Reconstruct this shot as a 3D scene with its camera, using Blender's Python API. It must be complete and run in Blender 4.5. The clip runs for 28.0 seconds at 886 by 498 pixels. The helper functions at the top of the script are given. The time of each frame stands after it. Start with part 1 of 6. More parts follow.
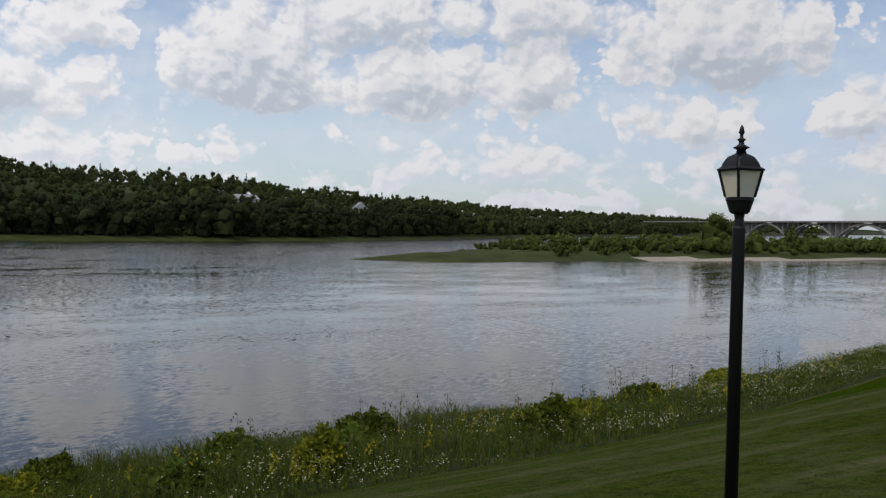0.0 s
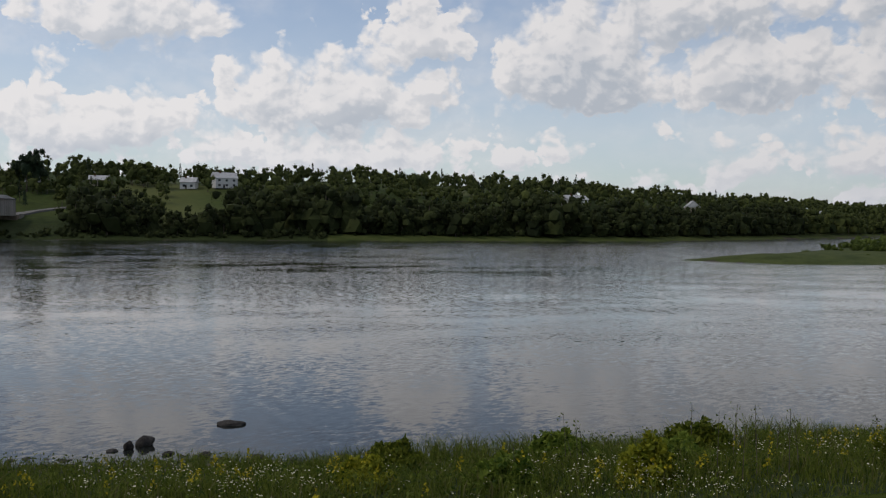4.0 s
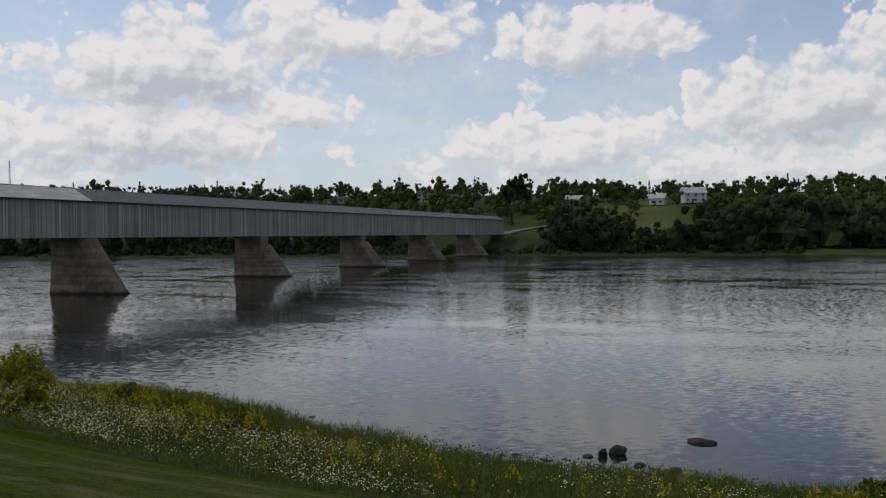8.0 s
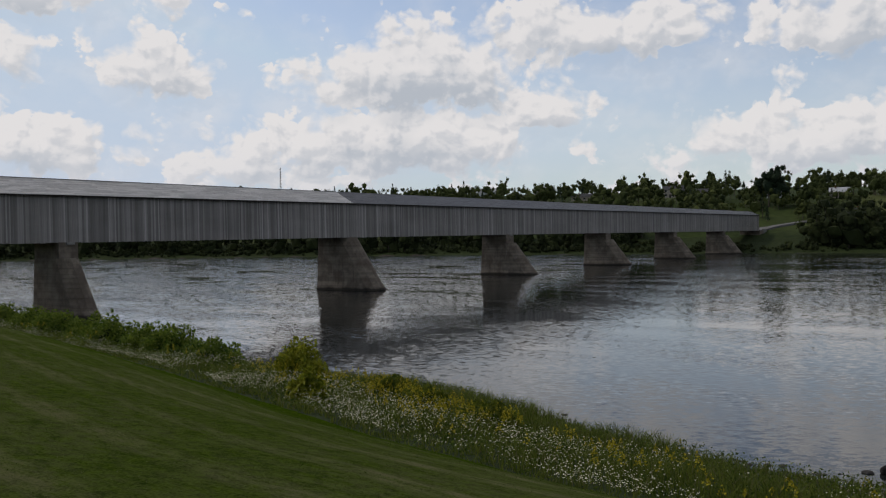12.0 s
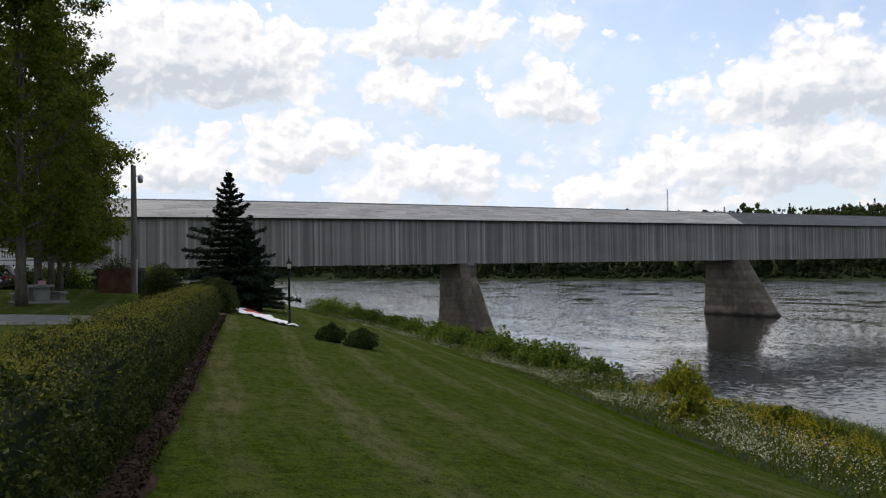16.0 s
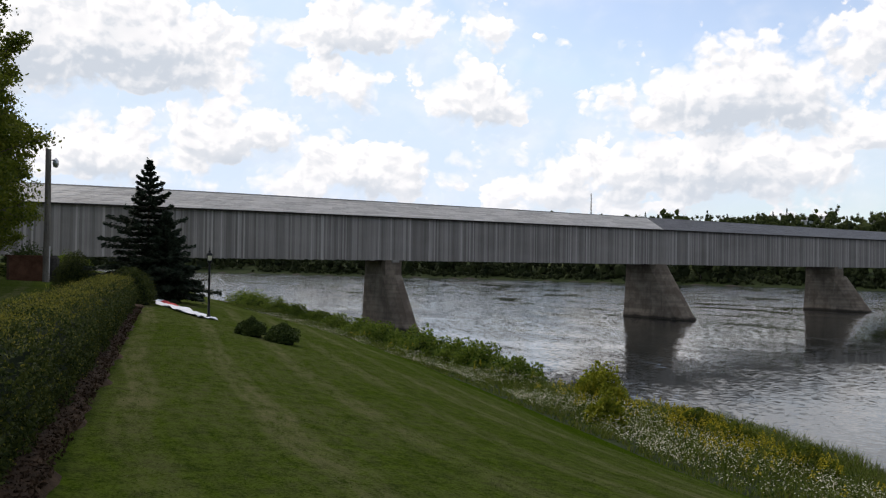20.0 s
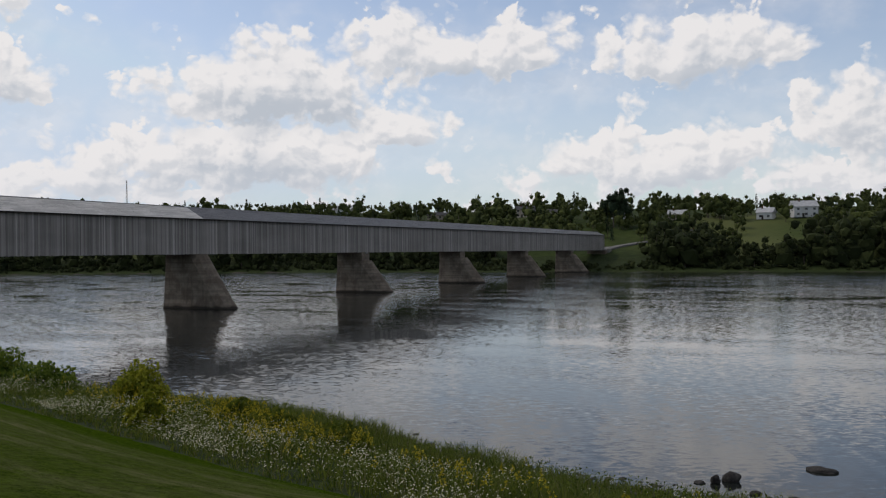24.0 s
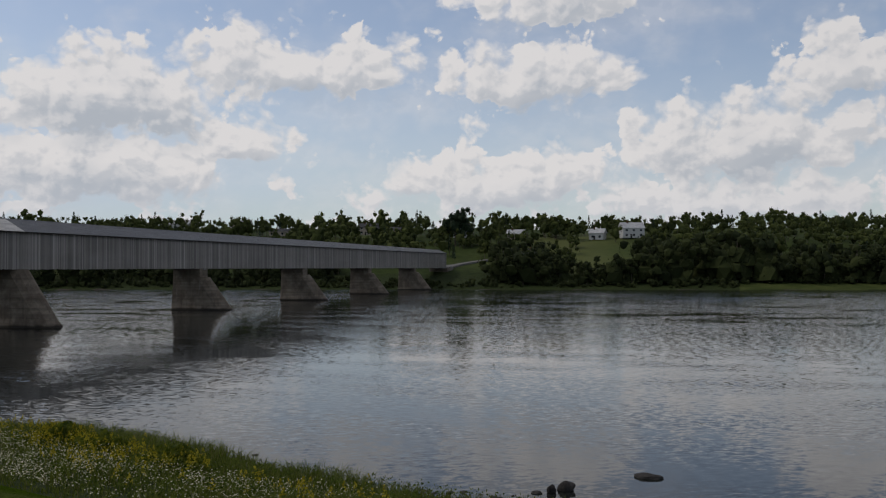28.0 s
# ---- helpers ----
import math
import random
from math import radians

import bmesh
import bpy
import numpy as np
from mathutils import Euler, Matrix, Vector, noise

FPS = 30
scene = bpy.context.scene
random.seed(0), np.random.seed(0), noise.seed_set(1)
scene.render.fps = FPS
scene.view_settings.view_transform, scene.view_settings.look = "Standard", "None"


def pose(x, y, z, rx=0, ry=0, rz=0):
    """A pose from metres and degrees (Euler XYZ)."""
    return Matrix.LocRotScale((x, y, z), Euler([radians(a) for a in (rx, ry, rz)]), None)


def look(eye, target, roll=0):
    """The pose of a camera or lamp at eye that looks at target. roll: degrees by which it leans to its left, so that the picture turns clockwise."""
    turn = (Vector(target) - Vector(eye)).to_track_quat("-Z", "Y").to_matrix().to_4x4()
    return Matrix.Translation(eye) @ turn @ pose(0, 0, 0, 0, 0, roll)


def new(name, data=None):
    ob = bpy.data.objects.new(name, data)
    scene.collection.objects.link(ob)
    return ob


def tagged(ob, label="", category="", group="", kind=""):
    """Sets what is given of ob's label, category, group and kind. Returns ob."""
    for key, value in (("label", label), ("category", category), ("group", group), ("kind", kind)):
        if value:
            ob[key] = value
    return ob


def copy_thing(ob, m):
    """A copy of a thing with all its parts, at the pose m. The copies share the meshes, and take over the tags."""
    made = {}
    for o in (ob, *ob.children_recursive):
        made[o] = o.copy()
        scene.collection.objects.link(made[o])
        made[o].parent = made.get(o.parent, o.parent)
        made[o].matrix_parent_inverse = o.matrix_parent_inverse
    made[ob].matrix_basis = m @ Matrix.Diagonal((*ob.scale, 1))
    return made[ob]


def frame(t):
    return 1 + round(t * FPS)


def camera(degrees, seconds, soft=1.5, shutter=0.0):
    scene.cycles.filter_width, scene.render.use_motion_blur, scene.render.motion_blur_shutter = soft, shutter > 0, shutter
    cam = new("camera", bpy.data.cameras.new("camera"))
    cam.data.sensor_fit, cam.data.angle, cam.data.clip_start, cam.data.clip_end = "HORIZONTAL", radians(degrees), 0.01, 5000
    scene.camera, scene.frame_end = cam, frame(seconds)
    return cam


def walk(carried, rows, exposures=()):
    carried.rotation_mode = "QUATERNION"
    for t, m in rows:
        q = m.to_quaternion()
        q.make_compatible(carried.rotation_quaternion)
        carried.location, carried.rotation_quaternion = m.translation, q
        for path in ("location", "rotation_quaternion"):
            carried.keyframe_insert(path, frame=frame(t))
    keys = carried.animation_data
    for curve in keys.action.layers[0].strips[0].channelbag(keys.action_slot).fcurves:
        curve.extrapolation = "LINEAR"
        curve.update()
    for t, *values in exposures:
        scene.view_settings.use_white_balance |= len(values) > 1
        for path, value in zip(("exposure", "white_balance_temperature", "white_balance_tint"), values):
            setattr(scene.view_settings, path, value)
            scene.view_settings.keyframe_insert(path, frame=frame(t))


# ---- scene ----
cam = camera(54.16, 28.0, soft=1.2)
PATH = [
    (0, (-5.698, -102.347, 9.275), (10.971, -113.384, 8.699), 1.12),
    (0.5, (-5.521, -102.441, 9.279), (11.195, -113.406, 8.698), 0.87),
    (1, (-5.558, -102.415, 9.278), (11.322, -113.125, 8.697), 1.00),
    (1.5, (-5.478, -102.474, 9.277), (11.559, -112.932, 8.673), 1.33),
    (2, (-5.432, -102.502, 9.277), (11.892, -112.480, 8.689), 1.47),
    (2.5, (-5.277, -102.520, 9.282), (12.645, -111.376, 8.664), 1.20),
    (4.5, (-5.227, -102.638, 9.249), (14.620, -105.015, 8.587), 0.24),
    (5, (-5.215, -102.648, 9.240), (14.770, -103.138, 8.645), -0.12),
    (5.5, (-5.184, -102.647, 9.205), (14.745, -101.069, 8.645), 0.31),
    (6, (-5.218, -102.663, 9.200), (14.514, -99.446, 8.664), -0.18),
    (6.5, (-5.146, -102.668, 9.218), (14.337, -98.174, 8.740), -0.40),
    (7, (-5.216, -102.674, 9.232), (14.012, -97.184, 8.834), -0.25),
    (7.5, (-5.229, -102.669, 9.240), (13.873, -96.754, 8.880), -0.13),
    (8, (-5.422, -102.611, 9.302), (13.564, -96.333, 8.953), -0.53),
    (8.5, (-5.575, -102.559, 9.318), (13.346, -96.087, 8.991), -1.45),
    (9, (-5.627, -102.557, 9.353), (13.079, -95.511, 8.683), -0.47),
    (9.5, (-5.602, -102.524, 9.405), (12.490, -94.020, 8.799), -0.04),
    (10, (-5.643, -102.567, 9.428), (11.941, -93.058, 8.794), -0.36),
    (10.5, (-5.632, -102.481, 9.428), (12.124, -93.285, 9.024), -1.71),
    (11, (-5.627, -102.387, 9.416), (12.150, -93.234, 8.967), -1.49),
    (11.5, (-5.710, -102.308, 9.375), (11.473, -92.082, 8.941), -0.45),
    (12, (-5.718, -102.242, 9.353), (10.813, -90.989, 9.030), -1.04),
    (12.5, (-5.765, -102.241, 9.329), (10.118, -90.088, 9.141), -1.94),
    (14.5, (-5.610, -102.359, 9.284), (7.129, -86.942, 9.385), -1.16),
    (15, (-5.625, -102.363, 9.276), (6.280, -86.294, 9.488), -1.35),
    (15.5, (-5.674, -102.486, 9.282), (5.177, -85.687, 9.465), -1.02),
    (16, (-5.693, -102.527, 9.276), (4.496, -85.321, 9.618), -0.81),
    (16.5, (-5.697, -102.505, 9.303), (3.761, -84.887, 9.653), -0.53),
    (17, (-5.720, -102.556, 9.290), (3.606, -84.867, 9.659), -0.63),
    (17.5, (-5.718, -102.532, 9.284), (3.339, -84.706, 9.755), -0.38),
    (18, (-5.717, -102.548, 9.278), (3.135, -84.621, 9.767), -0.39),
    (18.5, (-5.725, -102.559, 9.289), (3.166, -84.649, 9.707), -0.21),
    (19, (-5.728, -102.572, 9.308), (3.487, -84.826, 9.709), 0.21),
    (19.5, (-5.722, -102.598, 9.293), (4.527, -85.427, 9.643), 0.48),
    (20, (-5.638, -102.466, 9.288), (5.988, -86.195, 9.564), 0.82),
    (20.5, (-5.588, -102.376, 9.309), (7.178, -86.984, 9.635), 0.15),
    (21, (-5.540, -102.316, 9.289), (8.418, -87.994, 9.492), 0.17),
    (21.5, (-5.530, -102.302, 9.299), (9.506, -89.115, 9.486), 0.41),
    (22, (-5.395, -102.365, 9.332), (10.548, -90.290, 9.489), 0.29),
    (22.5, (-5.328, -102.386, 9.367), (11.443, -91.492, 9.519), -0.24),
    (24.5, (-5.456, -102.295, 9.453), (13.023, -94.645, 9.402), -0.21),
    (25, (-5.430, -102.289, 9.416), (13.351, -95.415, 9.297), 0.03),
    (25.5, (-5.373, -102.284, 9.379), (13.621, -96.020, 9.344), -0.53),
    (26, (-5.421, -102.270, 9.387), (13.729, -96.503, 9.570), 0.14),
    (26.5, (-5.405, -102.300, 9.393), (13.825, -96.807, 9.560), 0.25),
    (27, (-5.368, -102.245, 9.370), (14.016, -97.324, 9.536), 0.26),
    (27.5, (-5.380, -102.251, 9.390), (13.998, -97.310, 9.700), -0.00),
    (28, (-5.409, -102.267, 9.376), (13.957, -97.287, 9.785), -0.23),
]
EXPOSURES = [(t, s, 6700 if t < 5 else 6900, 15) for t, s in ((0.0, -0.18), (2.0, -0.28), (5.0, -0.33), (9.0, -0.36), (12.0, -0.38), (15.0, -0.02), (17.0, 0.14), (20.0, 0.12), (22.0, -0.03), (25.0, -0.36), (28.0, -0.5))]
walk(cam, [(t, look(eye, target, roll)) for t, eye, target, roll in PATH], EXPOSURES)

rng = np.random.default_rng(7)

# ---------------------------------------------------------------- sky and sun
SUN_YAW, SUN_EL = 6.0, 52.0
sun_data = bpy.data.lights.new("sun", "SUN")
sun_data.energy, sun_data.angle, sun_data.color = 1.4, radians(5.0), (1.0, 0.95, 0.87)
sun = new("sun", sun_data)
_sd = Vector((-math.sin(radians(SUN_YAW)) * math.cos(radians(SUN_EL)), math.cos(radians(SUN_YAW)) * math.cos(radians(SUN_EL)), math.sin(radians(SUN_EL))))
sun.matrix_world = look(_sd * 200 + Vector((0, -100, 0)), (0, -100, 0))

# clouds: azimuth (left of +y), height of the base, half width, height of the dome, in degrees
CLOUDS_DOWNSTREAM = [
    (-111, 7.5, 6.0, 6.3), (-121.6, 7.6, 6.3, 4.5), (-118.3, 11.9, 9.3, 4.0), (-128.7, 7.6, 4.5, 4.1), (-129.8, 11.9, 5.0, 4.2),
    (-140.8, 9.5, 7.5, 5.4), (-139.1, 5.8, 4.5, 2.8), (-149.4, 5.5, 3.4, 3.6), (-148.5, 3.2, 2.8, 1.7), (-119.8, 5.0, 3.2, 1.4),
    (-128.3, 2.7, 3.4, 2.8), (-133.1, 3.2, 2.0, 1.5), (-140.5, 3.0, 2.8, 1.6), (-120.9, 2.6, 4.1, 1.8), (-107.2, 3.4, 3.2, 1.9),
    (-81.7, 10.8, 6.3, 4.1), (-77.1, 9.2, 1.5, 1.1), (-79.5, 4.1, 9.3, 3.7), (-94.5, 6.1, 8.0, 4.5), (-93.1, 3.2, 12.0, 2.6),
    (-100.9, 10.5, 3.7, 3.6), (-100.3, 7.5, 2.6, 2.4), (-84, 16, 7, 4), (-107, 17, 9, 4),
]
CLOUDS_UPSTREAM = [
    (-54.5, 8.6, 8.2, 5.2), (-52.3, 4.4, 11.0, 4.3), (-62.6, 6.7, 3.6, 3.2), (-43.3, 3.5, 5.0, 3.6), (-66.3, 11.6, 9.0, 3.8),
    (-37.9, 8.8, 3.5, 4.1), (-38.1, 14.6, 1.7, 2.2), (-29.3, 13.6, 5.2, 3.6), (-28.2, 10.0, 3.4, 2.8), (-33.0, 11.7, 2.1, 2.1),
    (-29.7, 4.1, 6.7, 3.6), (-21.4, 6.6, 4.9, 3.7), (-15.0, 10.9, 8.6, 5.8), (-36.8, 6.4, 0.9, 0.6), (-8.7, 10.6, 5.6, 5.6),
    (-14.0, 5.0, 6.6, 3.6), (-1.5, 4.6, 8.5, 4.3), (-0.9, 11.0, 6.6, 4.8), (-46, 19, 12, 4), (-15, 22, 16, 6), (18, 8, 9, 6),
]


def math_node(nt, op, a, b=None, clamp=False, c=None):
    n = nt.nodes.new("ShaderNodeMath")
    n.operation, n.use_clamp = op, clamp
    for k, v in enumerate((a, b, c)):
        if v is None:
            continue
        if isinstance(v, (int, float)):
            n.inputs[k].default_value = v
        else:
            nt.links.new(v, n.inputs[k])
    return n.outputs[0]


def vec_node(nt, op, a, b=None):
    n = nt.nodes.new("ShaderNodeVectorMath")
    n.operation = op
    for k, v in enumerate((a, b)):
        if v is None:
            continue
        if isinstance(v, (tuple, list)):
            n.inputs[k].default_value = v
        else:
            nt.links.new(v, n.inputs[k])
    return n.outputs["Value" if op == "LENGTH" else "Vector"]


def map_node(nt, v, a, b, c, d, smooth=True):
    n = nt.nodes.new("ShaderNodeMapRange")
    n.interpolation_type = "SMOOTHSTEP" if smooth else "LINEAR"
    nt.links.new(v, n.inputs["Value"])
    for k, x in zip(("From Min", "From Max", "To Min", "To Max"), (a, b, c, d)):
        n.inputs[k].default_value = x
    return n.outputs["Result"]


def mix_node(nt, fac, a, b, mode="MIX"):
    n = nt.nodes.new("ShaderNodeMix")
    n.data_type, n.blend_type = "RGBA", mode
    for k, v in ((0, fac), (6, a), (7, b)):
        if isinstance(v, (int, float)):
            n.inputs[k].default_value = v
        elif isinstance(v, (tuple, list)):
            n.inputs[k].default_value = (*v[:3], 1)
        else:
            nt.links.new(v, n.inputs[k])
    return n.outputs[2]


def noise_node(nt, vec, scale, detail=4.0, rough=0.55, colour=False):
    n = nt.nodes.new("ShaderNodeTexNoise")
    if vec is not None:
        nt.links.new(vec, n.inputs["Vector"])
    n.inputs["Scale"].default_value, n.inputs["Detail"].default_value, n.inputs["Roughness"].default_value = scale, detail, rough
    return n.outputs["Color" if colour else "Fac"]


def billow(nt, vec, scale, weight):
    """Rounded heads that swell out of a cloud, weight degrees deep."""
    v = nt.nodes.new("ShaderNodeTexVoronoi")
    v.feature, v.voronoi_dimensions = "SMOOTH_F1", "2D"
    nt.links.new(vec, v.inputs["Vector"])
    v.inputs["Scale"].default_value, v.inputs["Smoothness"].default_value = scale, 0.35
    return math_node(nt, "MULTIPLY", math_node(nt, "SUBTRACT", 0.40, v.outputs["Distance"]), weight)


def cloud_group():
    g = bpy.data.node_groups.new("cloud_field", "ShaderNodeTree")
    g.interface.new_socket("Place", in_out="INPUT", socket_type="NodeSocketVector")
    g.interface.new_socket("Density", in_out="OUTPUT", socket_type="NodeSocketFloat")
    g.interface.new_socket("Soft", in_out="OUTPUT", socket_type="NodeSocketFloat")
    gi, go = g.nodes.new("NodeGroupInput"), g.nodes.new("NodeGroupOutput")
    p = gi.outputs[0]
    warp = vec_node(g, "MULTIPLY", vec_node(g, "SUBTRACT", noise_node(g, p, 0.25, 4, 0.55, True), (0.5, 0.5, 0.5)), (4.5, 2.6, 0))
    q = vec_node(g, "ADD", p, warp)
    best = None
    for a, e, ra, h in CLOUDS_DOWNSTREAM + CLOUDS_UPSTREAM:
        v = vec_node(g, "SUBTRACT", q, (a, e + 0.30 * h, 0))
        out = vec_node(g, "MAXIMUM", vec_node(g, "MULTIPLY", v, (0.92 / ra, 1.25 / h, 0)), vec_node(g, "MULTIPLY", v, (-0.92 / ra, -2.1 / h, 0)))
        d = math_node(g, "MULTIPLY", math_node(g, "SUBTRACT", 1.0, vec_node(g, "LENGTH", out)), min(ra, 0.85 * h))
        best = d if best is None else math_node(g, "SMOOTH_MAX", best, d, False, 0.5)
    sep = g.nodes.new("ShaderNodeSeparateXYZ")
    g.links.new(p, sep.inputs[0])
    # rows of small cumulus towards the horizon
    row_at = vec_node(g, "MULTIPLY", q, (1, 2.2, 1))
    row = math_node(g, "SUBTRACT", math_node(g, "MULTIPLY", noise_node(g, row_at, 0.21, 2, 0.5), 6.5), map_node(g, sep.outputs["Y"], 1.0, 8.0, 2.95, 4.9))
    best = math_node(g, "SMOOTH_MAX", best, row, False, 0.5)
    # broken cover overhead
    high = math_node(g, "SUBTRACT", math_node(g, "MULTIPLY", noise_node(g, p, 0.06, 3, 0.5), 14.0), map_node(g, sep.outputs["Y"], 17.0, 24.0, 14.0, 6.6))
    best = math_node(g, "MAXIMUM", math_node(g, "MAXIMUM", best, high), -4.0)
    r = vec_node(g, "MULTIPLY", vec_node(g, "ADD", p, vec_node(g, "MULTIPLY", warp, (0.55, 0.55, 0))), (1, 1.2, 1))
    soft = math_node(g, "ADD", best, math_node(g, "ADD", billow(g, r, 0.40, 2.4), billow(g, r, 0.95, 1.25)))
    tot = math_node(g, "ADD", soft, math_node(g, "ADD", billow(g, r, 2.1, 0.62), math_node(g, "MULTIPLY", math_node(g, "SUBTRACT", noise_node(g, r, 3.4, 5, 0.62), 0.5), 0.95)))
    g.links.new(tot, go.inputs[0])
    g.links.new(soft, go.inputs[1])
    return g


world = bpy.data.worlds.new("sky")
scene.world = world
world.use_nodes = True
wt = world.node_tree
wt.nodes.clear()
_out, _bg = wt.nodes.new("ShaderNodeOutputWorld"), wt.nodes.new("ShaderNodeBackground")
wt.links.new(_bg.outputs[0], _out.inputs[0])
_sky = wt.nodes.new("ShaderNodeTexSky")
_sky.sky_type, _sky.sun_disc = "NISHITA", False
_sky.sun_elevation, _sky.sun_rotation = radians(SUN_EL), radians(-SUN_YAW)
_sky.air_density, _sky.dust_density, _sky.ozone_density = 1.0, 1.2, 1.0
_tc = wt.nodes.new("ShaderNodeTexCoord")
_sx = wt.nodes.new("ShaderNodeSeparateXYZ")
wt.links.new(_tc.outputs["Generated"], _sx.inputs[0])
_az = math_node(wt, "MULTIPLY", math_node(wt, "ARCTAN2", math_node(wt, "MULTIPLY", _sx.outputs[0], -1.0), _sx.outputs[1]), 57.29578)
_el = math_node(wt, "MULTIPLY", math_node(wt, "ARCSINE", _sx.outputs[2]), 57.29578)
_cx = wt.nodes.new("ShaderNodeCombineXYZ")
wt.links.new(_az, _cx.inputs[0])
wt.links.new(_el, _cx.inputs[1])
_cg = cloud_group()
_here, _above, _high = (wt.nodes.new("ShaderNodeGroup") for _ in range(3))
_here.node_tree = _above.node_tree = _high.node_tree = _cg
wt.links.new(_cx.outputs[0], _here.inputs[0])
wt.links.new(vec_node(wt, "ADD", _cx.outputs[0], (0.22, 0.42, 0)), _above.inputs[0])
wt.links.new(vec_node(wt, "ADD", _cx.outputs[0], (0.5, 1.5, 0)), _high.inputs[0])
# firm heads in some places, frayed edges in others
_fray = map_node(wt, noise_node(wt, _cx.outputs[0], 0.35, 3, 0.55), 0.36, 0.68, 0.30, 1.9)
_cover = math_node(wt, "DIVIDE", math_node(wt, "ADD", _here.outputs[0], 0.1), _fray, True)
# thin veil spread between the heaps
_veil = math_node(wt, "MULTIPLY", map_node(wt, _high.outputs[1], -2.6, 0.8, 0.0, 0.34), map_node(wt, noise_node(wt, vec_node(wt, "MULTIPLY", _cx.outputs[0], (1, 1.8, 1)), 0.12, 5, 0.6), 0.38, 0.66, 0.15, 1.0))
_cover = math_node(wt, "MAXIMUM", _cover, _veil)
_lit = map_node(wt, math_node(wt, "SUBTRACT", _here.outputs[0], _above.outputs[0]), -0.85, 0.75, 0.0, 1.0)
_thick = map_node(wt, _high.outputs[1], 0.0, 3.6, 1.0, 0.0)
_rim = map_node(wt, _here.outputs[0], 0.1, 1.0, 0.25, 0.0)
_shade = math_node(wt, "ADD", _rim, math_node(wt, "ADD", math_node(wt, "MULTIPLY", _lit, 0.55), math_node(wt, "MULTIPLY", _thick, 0.52)), True)
CLOUD_DARK, CLOUD_LIGHT = (0.565, 0.65, 0.74), (0.96, 0.995, 1.02)
_cloud = mix_node(wt, _shade, CLOUD_DARK, CLOUD_LIGHT)
_cloud = mix_node(wt, map_node(wt, _el, 0.0, 6.5, 0.62, 0.0), _cloud, (0.77, 0.85, 0.96))
_blue = wt.nodes.new("ShaderNodeVectorMath")
_blue.operation = "SCALE"
wt.links.new(_sky.outputs[0], _blue.inputs[0])
_blue.inputs["Scale"].default_value = 0.165
_haze = map_node(wt, _el, -1.0, 16.0, 0.50, 0.10)
_clear = mix_node(wt, _haze, vec_node(wt, "MINIMUM", _blue.outputs[0], (0.60, 0.79, 1.0)), (0.70, 0.83, 1.0))
_whole = mix_node(wt, math_node(wt, "MULTIPLY", _cover, 0.96), _clear, _cloud)
# brighter towards the sun, dimmer opposite
_fall = wt.nodes.new("ShaderNodeVectorMath")
_fall.operation = "SCALE"
wt.links.new(_whole, _fall.inputs[0])
wt.links.new(map_node(wt, math_node(wt, "ABSOLUTE", math_node(wt, "SUBTRACT", _az, SUN_YAW)), 85.0, 155.0, 1.0, 0.84), _fall.inputs["Scale"])
wt.links.new(_fall.outputs[0], _bg.inputs["Color"])
_bg.inputs["Strength"].default_value = 0.98

# ---------------------------------------------------------------- materials


def material(name, rough=0.8, metal=0.0, spec=0.5):
    m = bpy.data.materials.new(name)
    m.use_nodes = True
    b = m.node_tree.nodes["Principled BSDF"]
    b.inputs["Roughness"].default_value, b.inputs["Metallic"].default_value = rough, metal
    b.inputs["Specular IOR Level"].default_value = spec
    return m, m.node_tree, b


def coords(nt, scale=(1, 1, 1)):
    tc = nt.nodes.new("ShaderNodeTexCoord")
    return vec_node(nt, "MULTIPLY", tc.outputs["Object"], scale)


def world_coords(nt, scale=(1, 1, 1)):
    g = nt.nodes.new("ShaderNodeNewGeometry")
    return vec_node(nt, "MULTIPLY", g.outputs["Position"], scale)


def bump(nt, b, height, strength, dist):
    n = nt.nodes.new("ShaderNodeBump")
    n.inputs["Strength"].default_value, n.inputs["Distance"].default_value = strength, dist
    nt.links.new(height, n.inputs["Height"])
    nt.links.new(n.outputs[0], b.inputs["Normal"])


def rough_surface(name, c1, c2, scale=1.0, rough=0.85, bump_d=0.01, fine=12.0, spec=0.08, stretch=(1, 1, 1), third=None, metal=0.0):
    """Two colours mixed by broad and fine noise, with relief."""
    m, nt, b = material(name, rough, metal, spec)
    v = world_coords(nt, stretch)
    n1, n2 = noise_node(nt, v, scale, 5, 0.6), noise_node(nt, v, scale * fine, 4, 0.6)
    f = map_node(nt, math_node(nt, "ADD", math_node(nt, "MULTIPLY", n1, 0.6), math_node(nt, "MULTIPLY", n2, 0.4)), 0.34, 0.66, 0, 1)
    col = mix_node(nt, f, c1, c2)
    if third:
        col = mix_node(nt, map_node(nt, noise_node(nt, v, scale * 0.35, 3, 0.5), 0.5, 0.7, 0, 0.7), col, third)
    nt.links.new(col, b.inputs["Base Color"])
    if bump_d:
        bump(nt, b, n2, 0.6, bump_d)
    return m


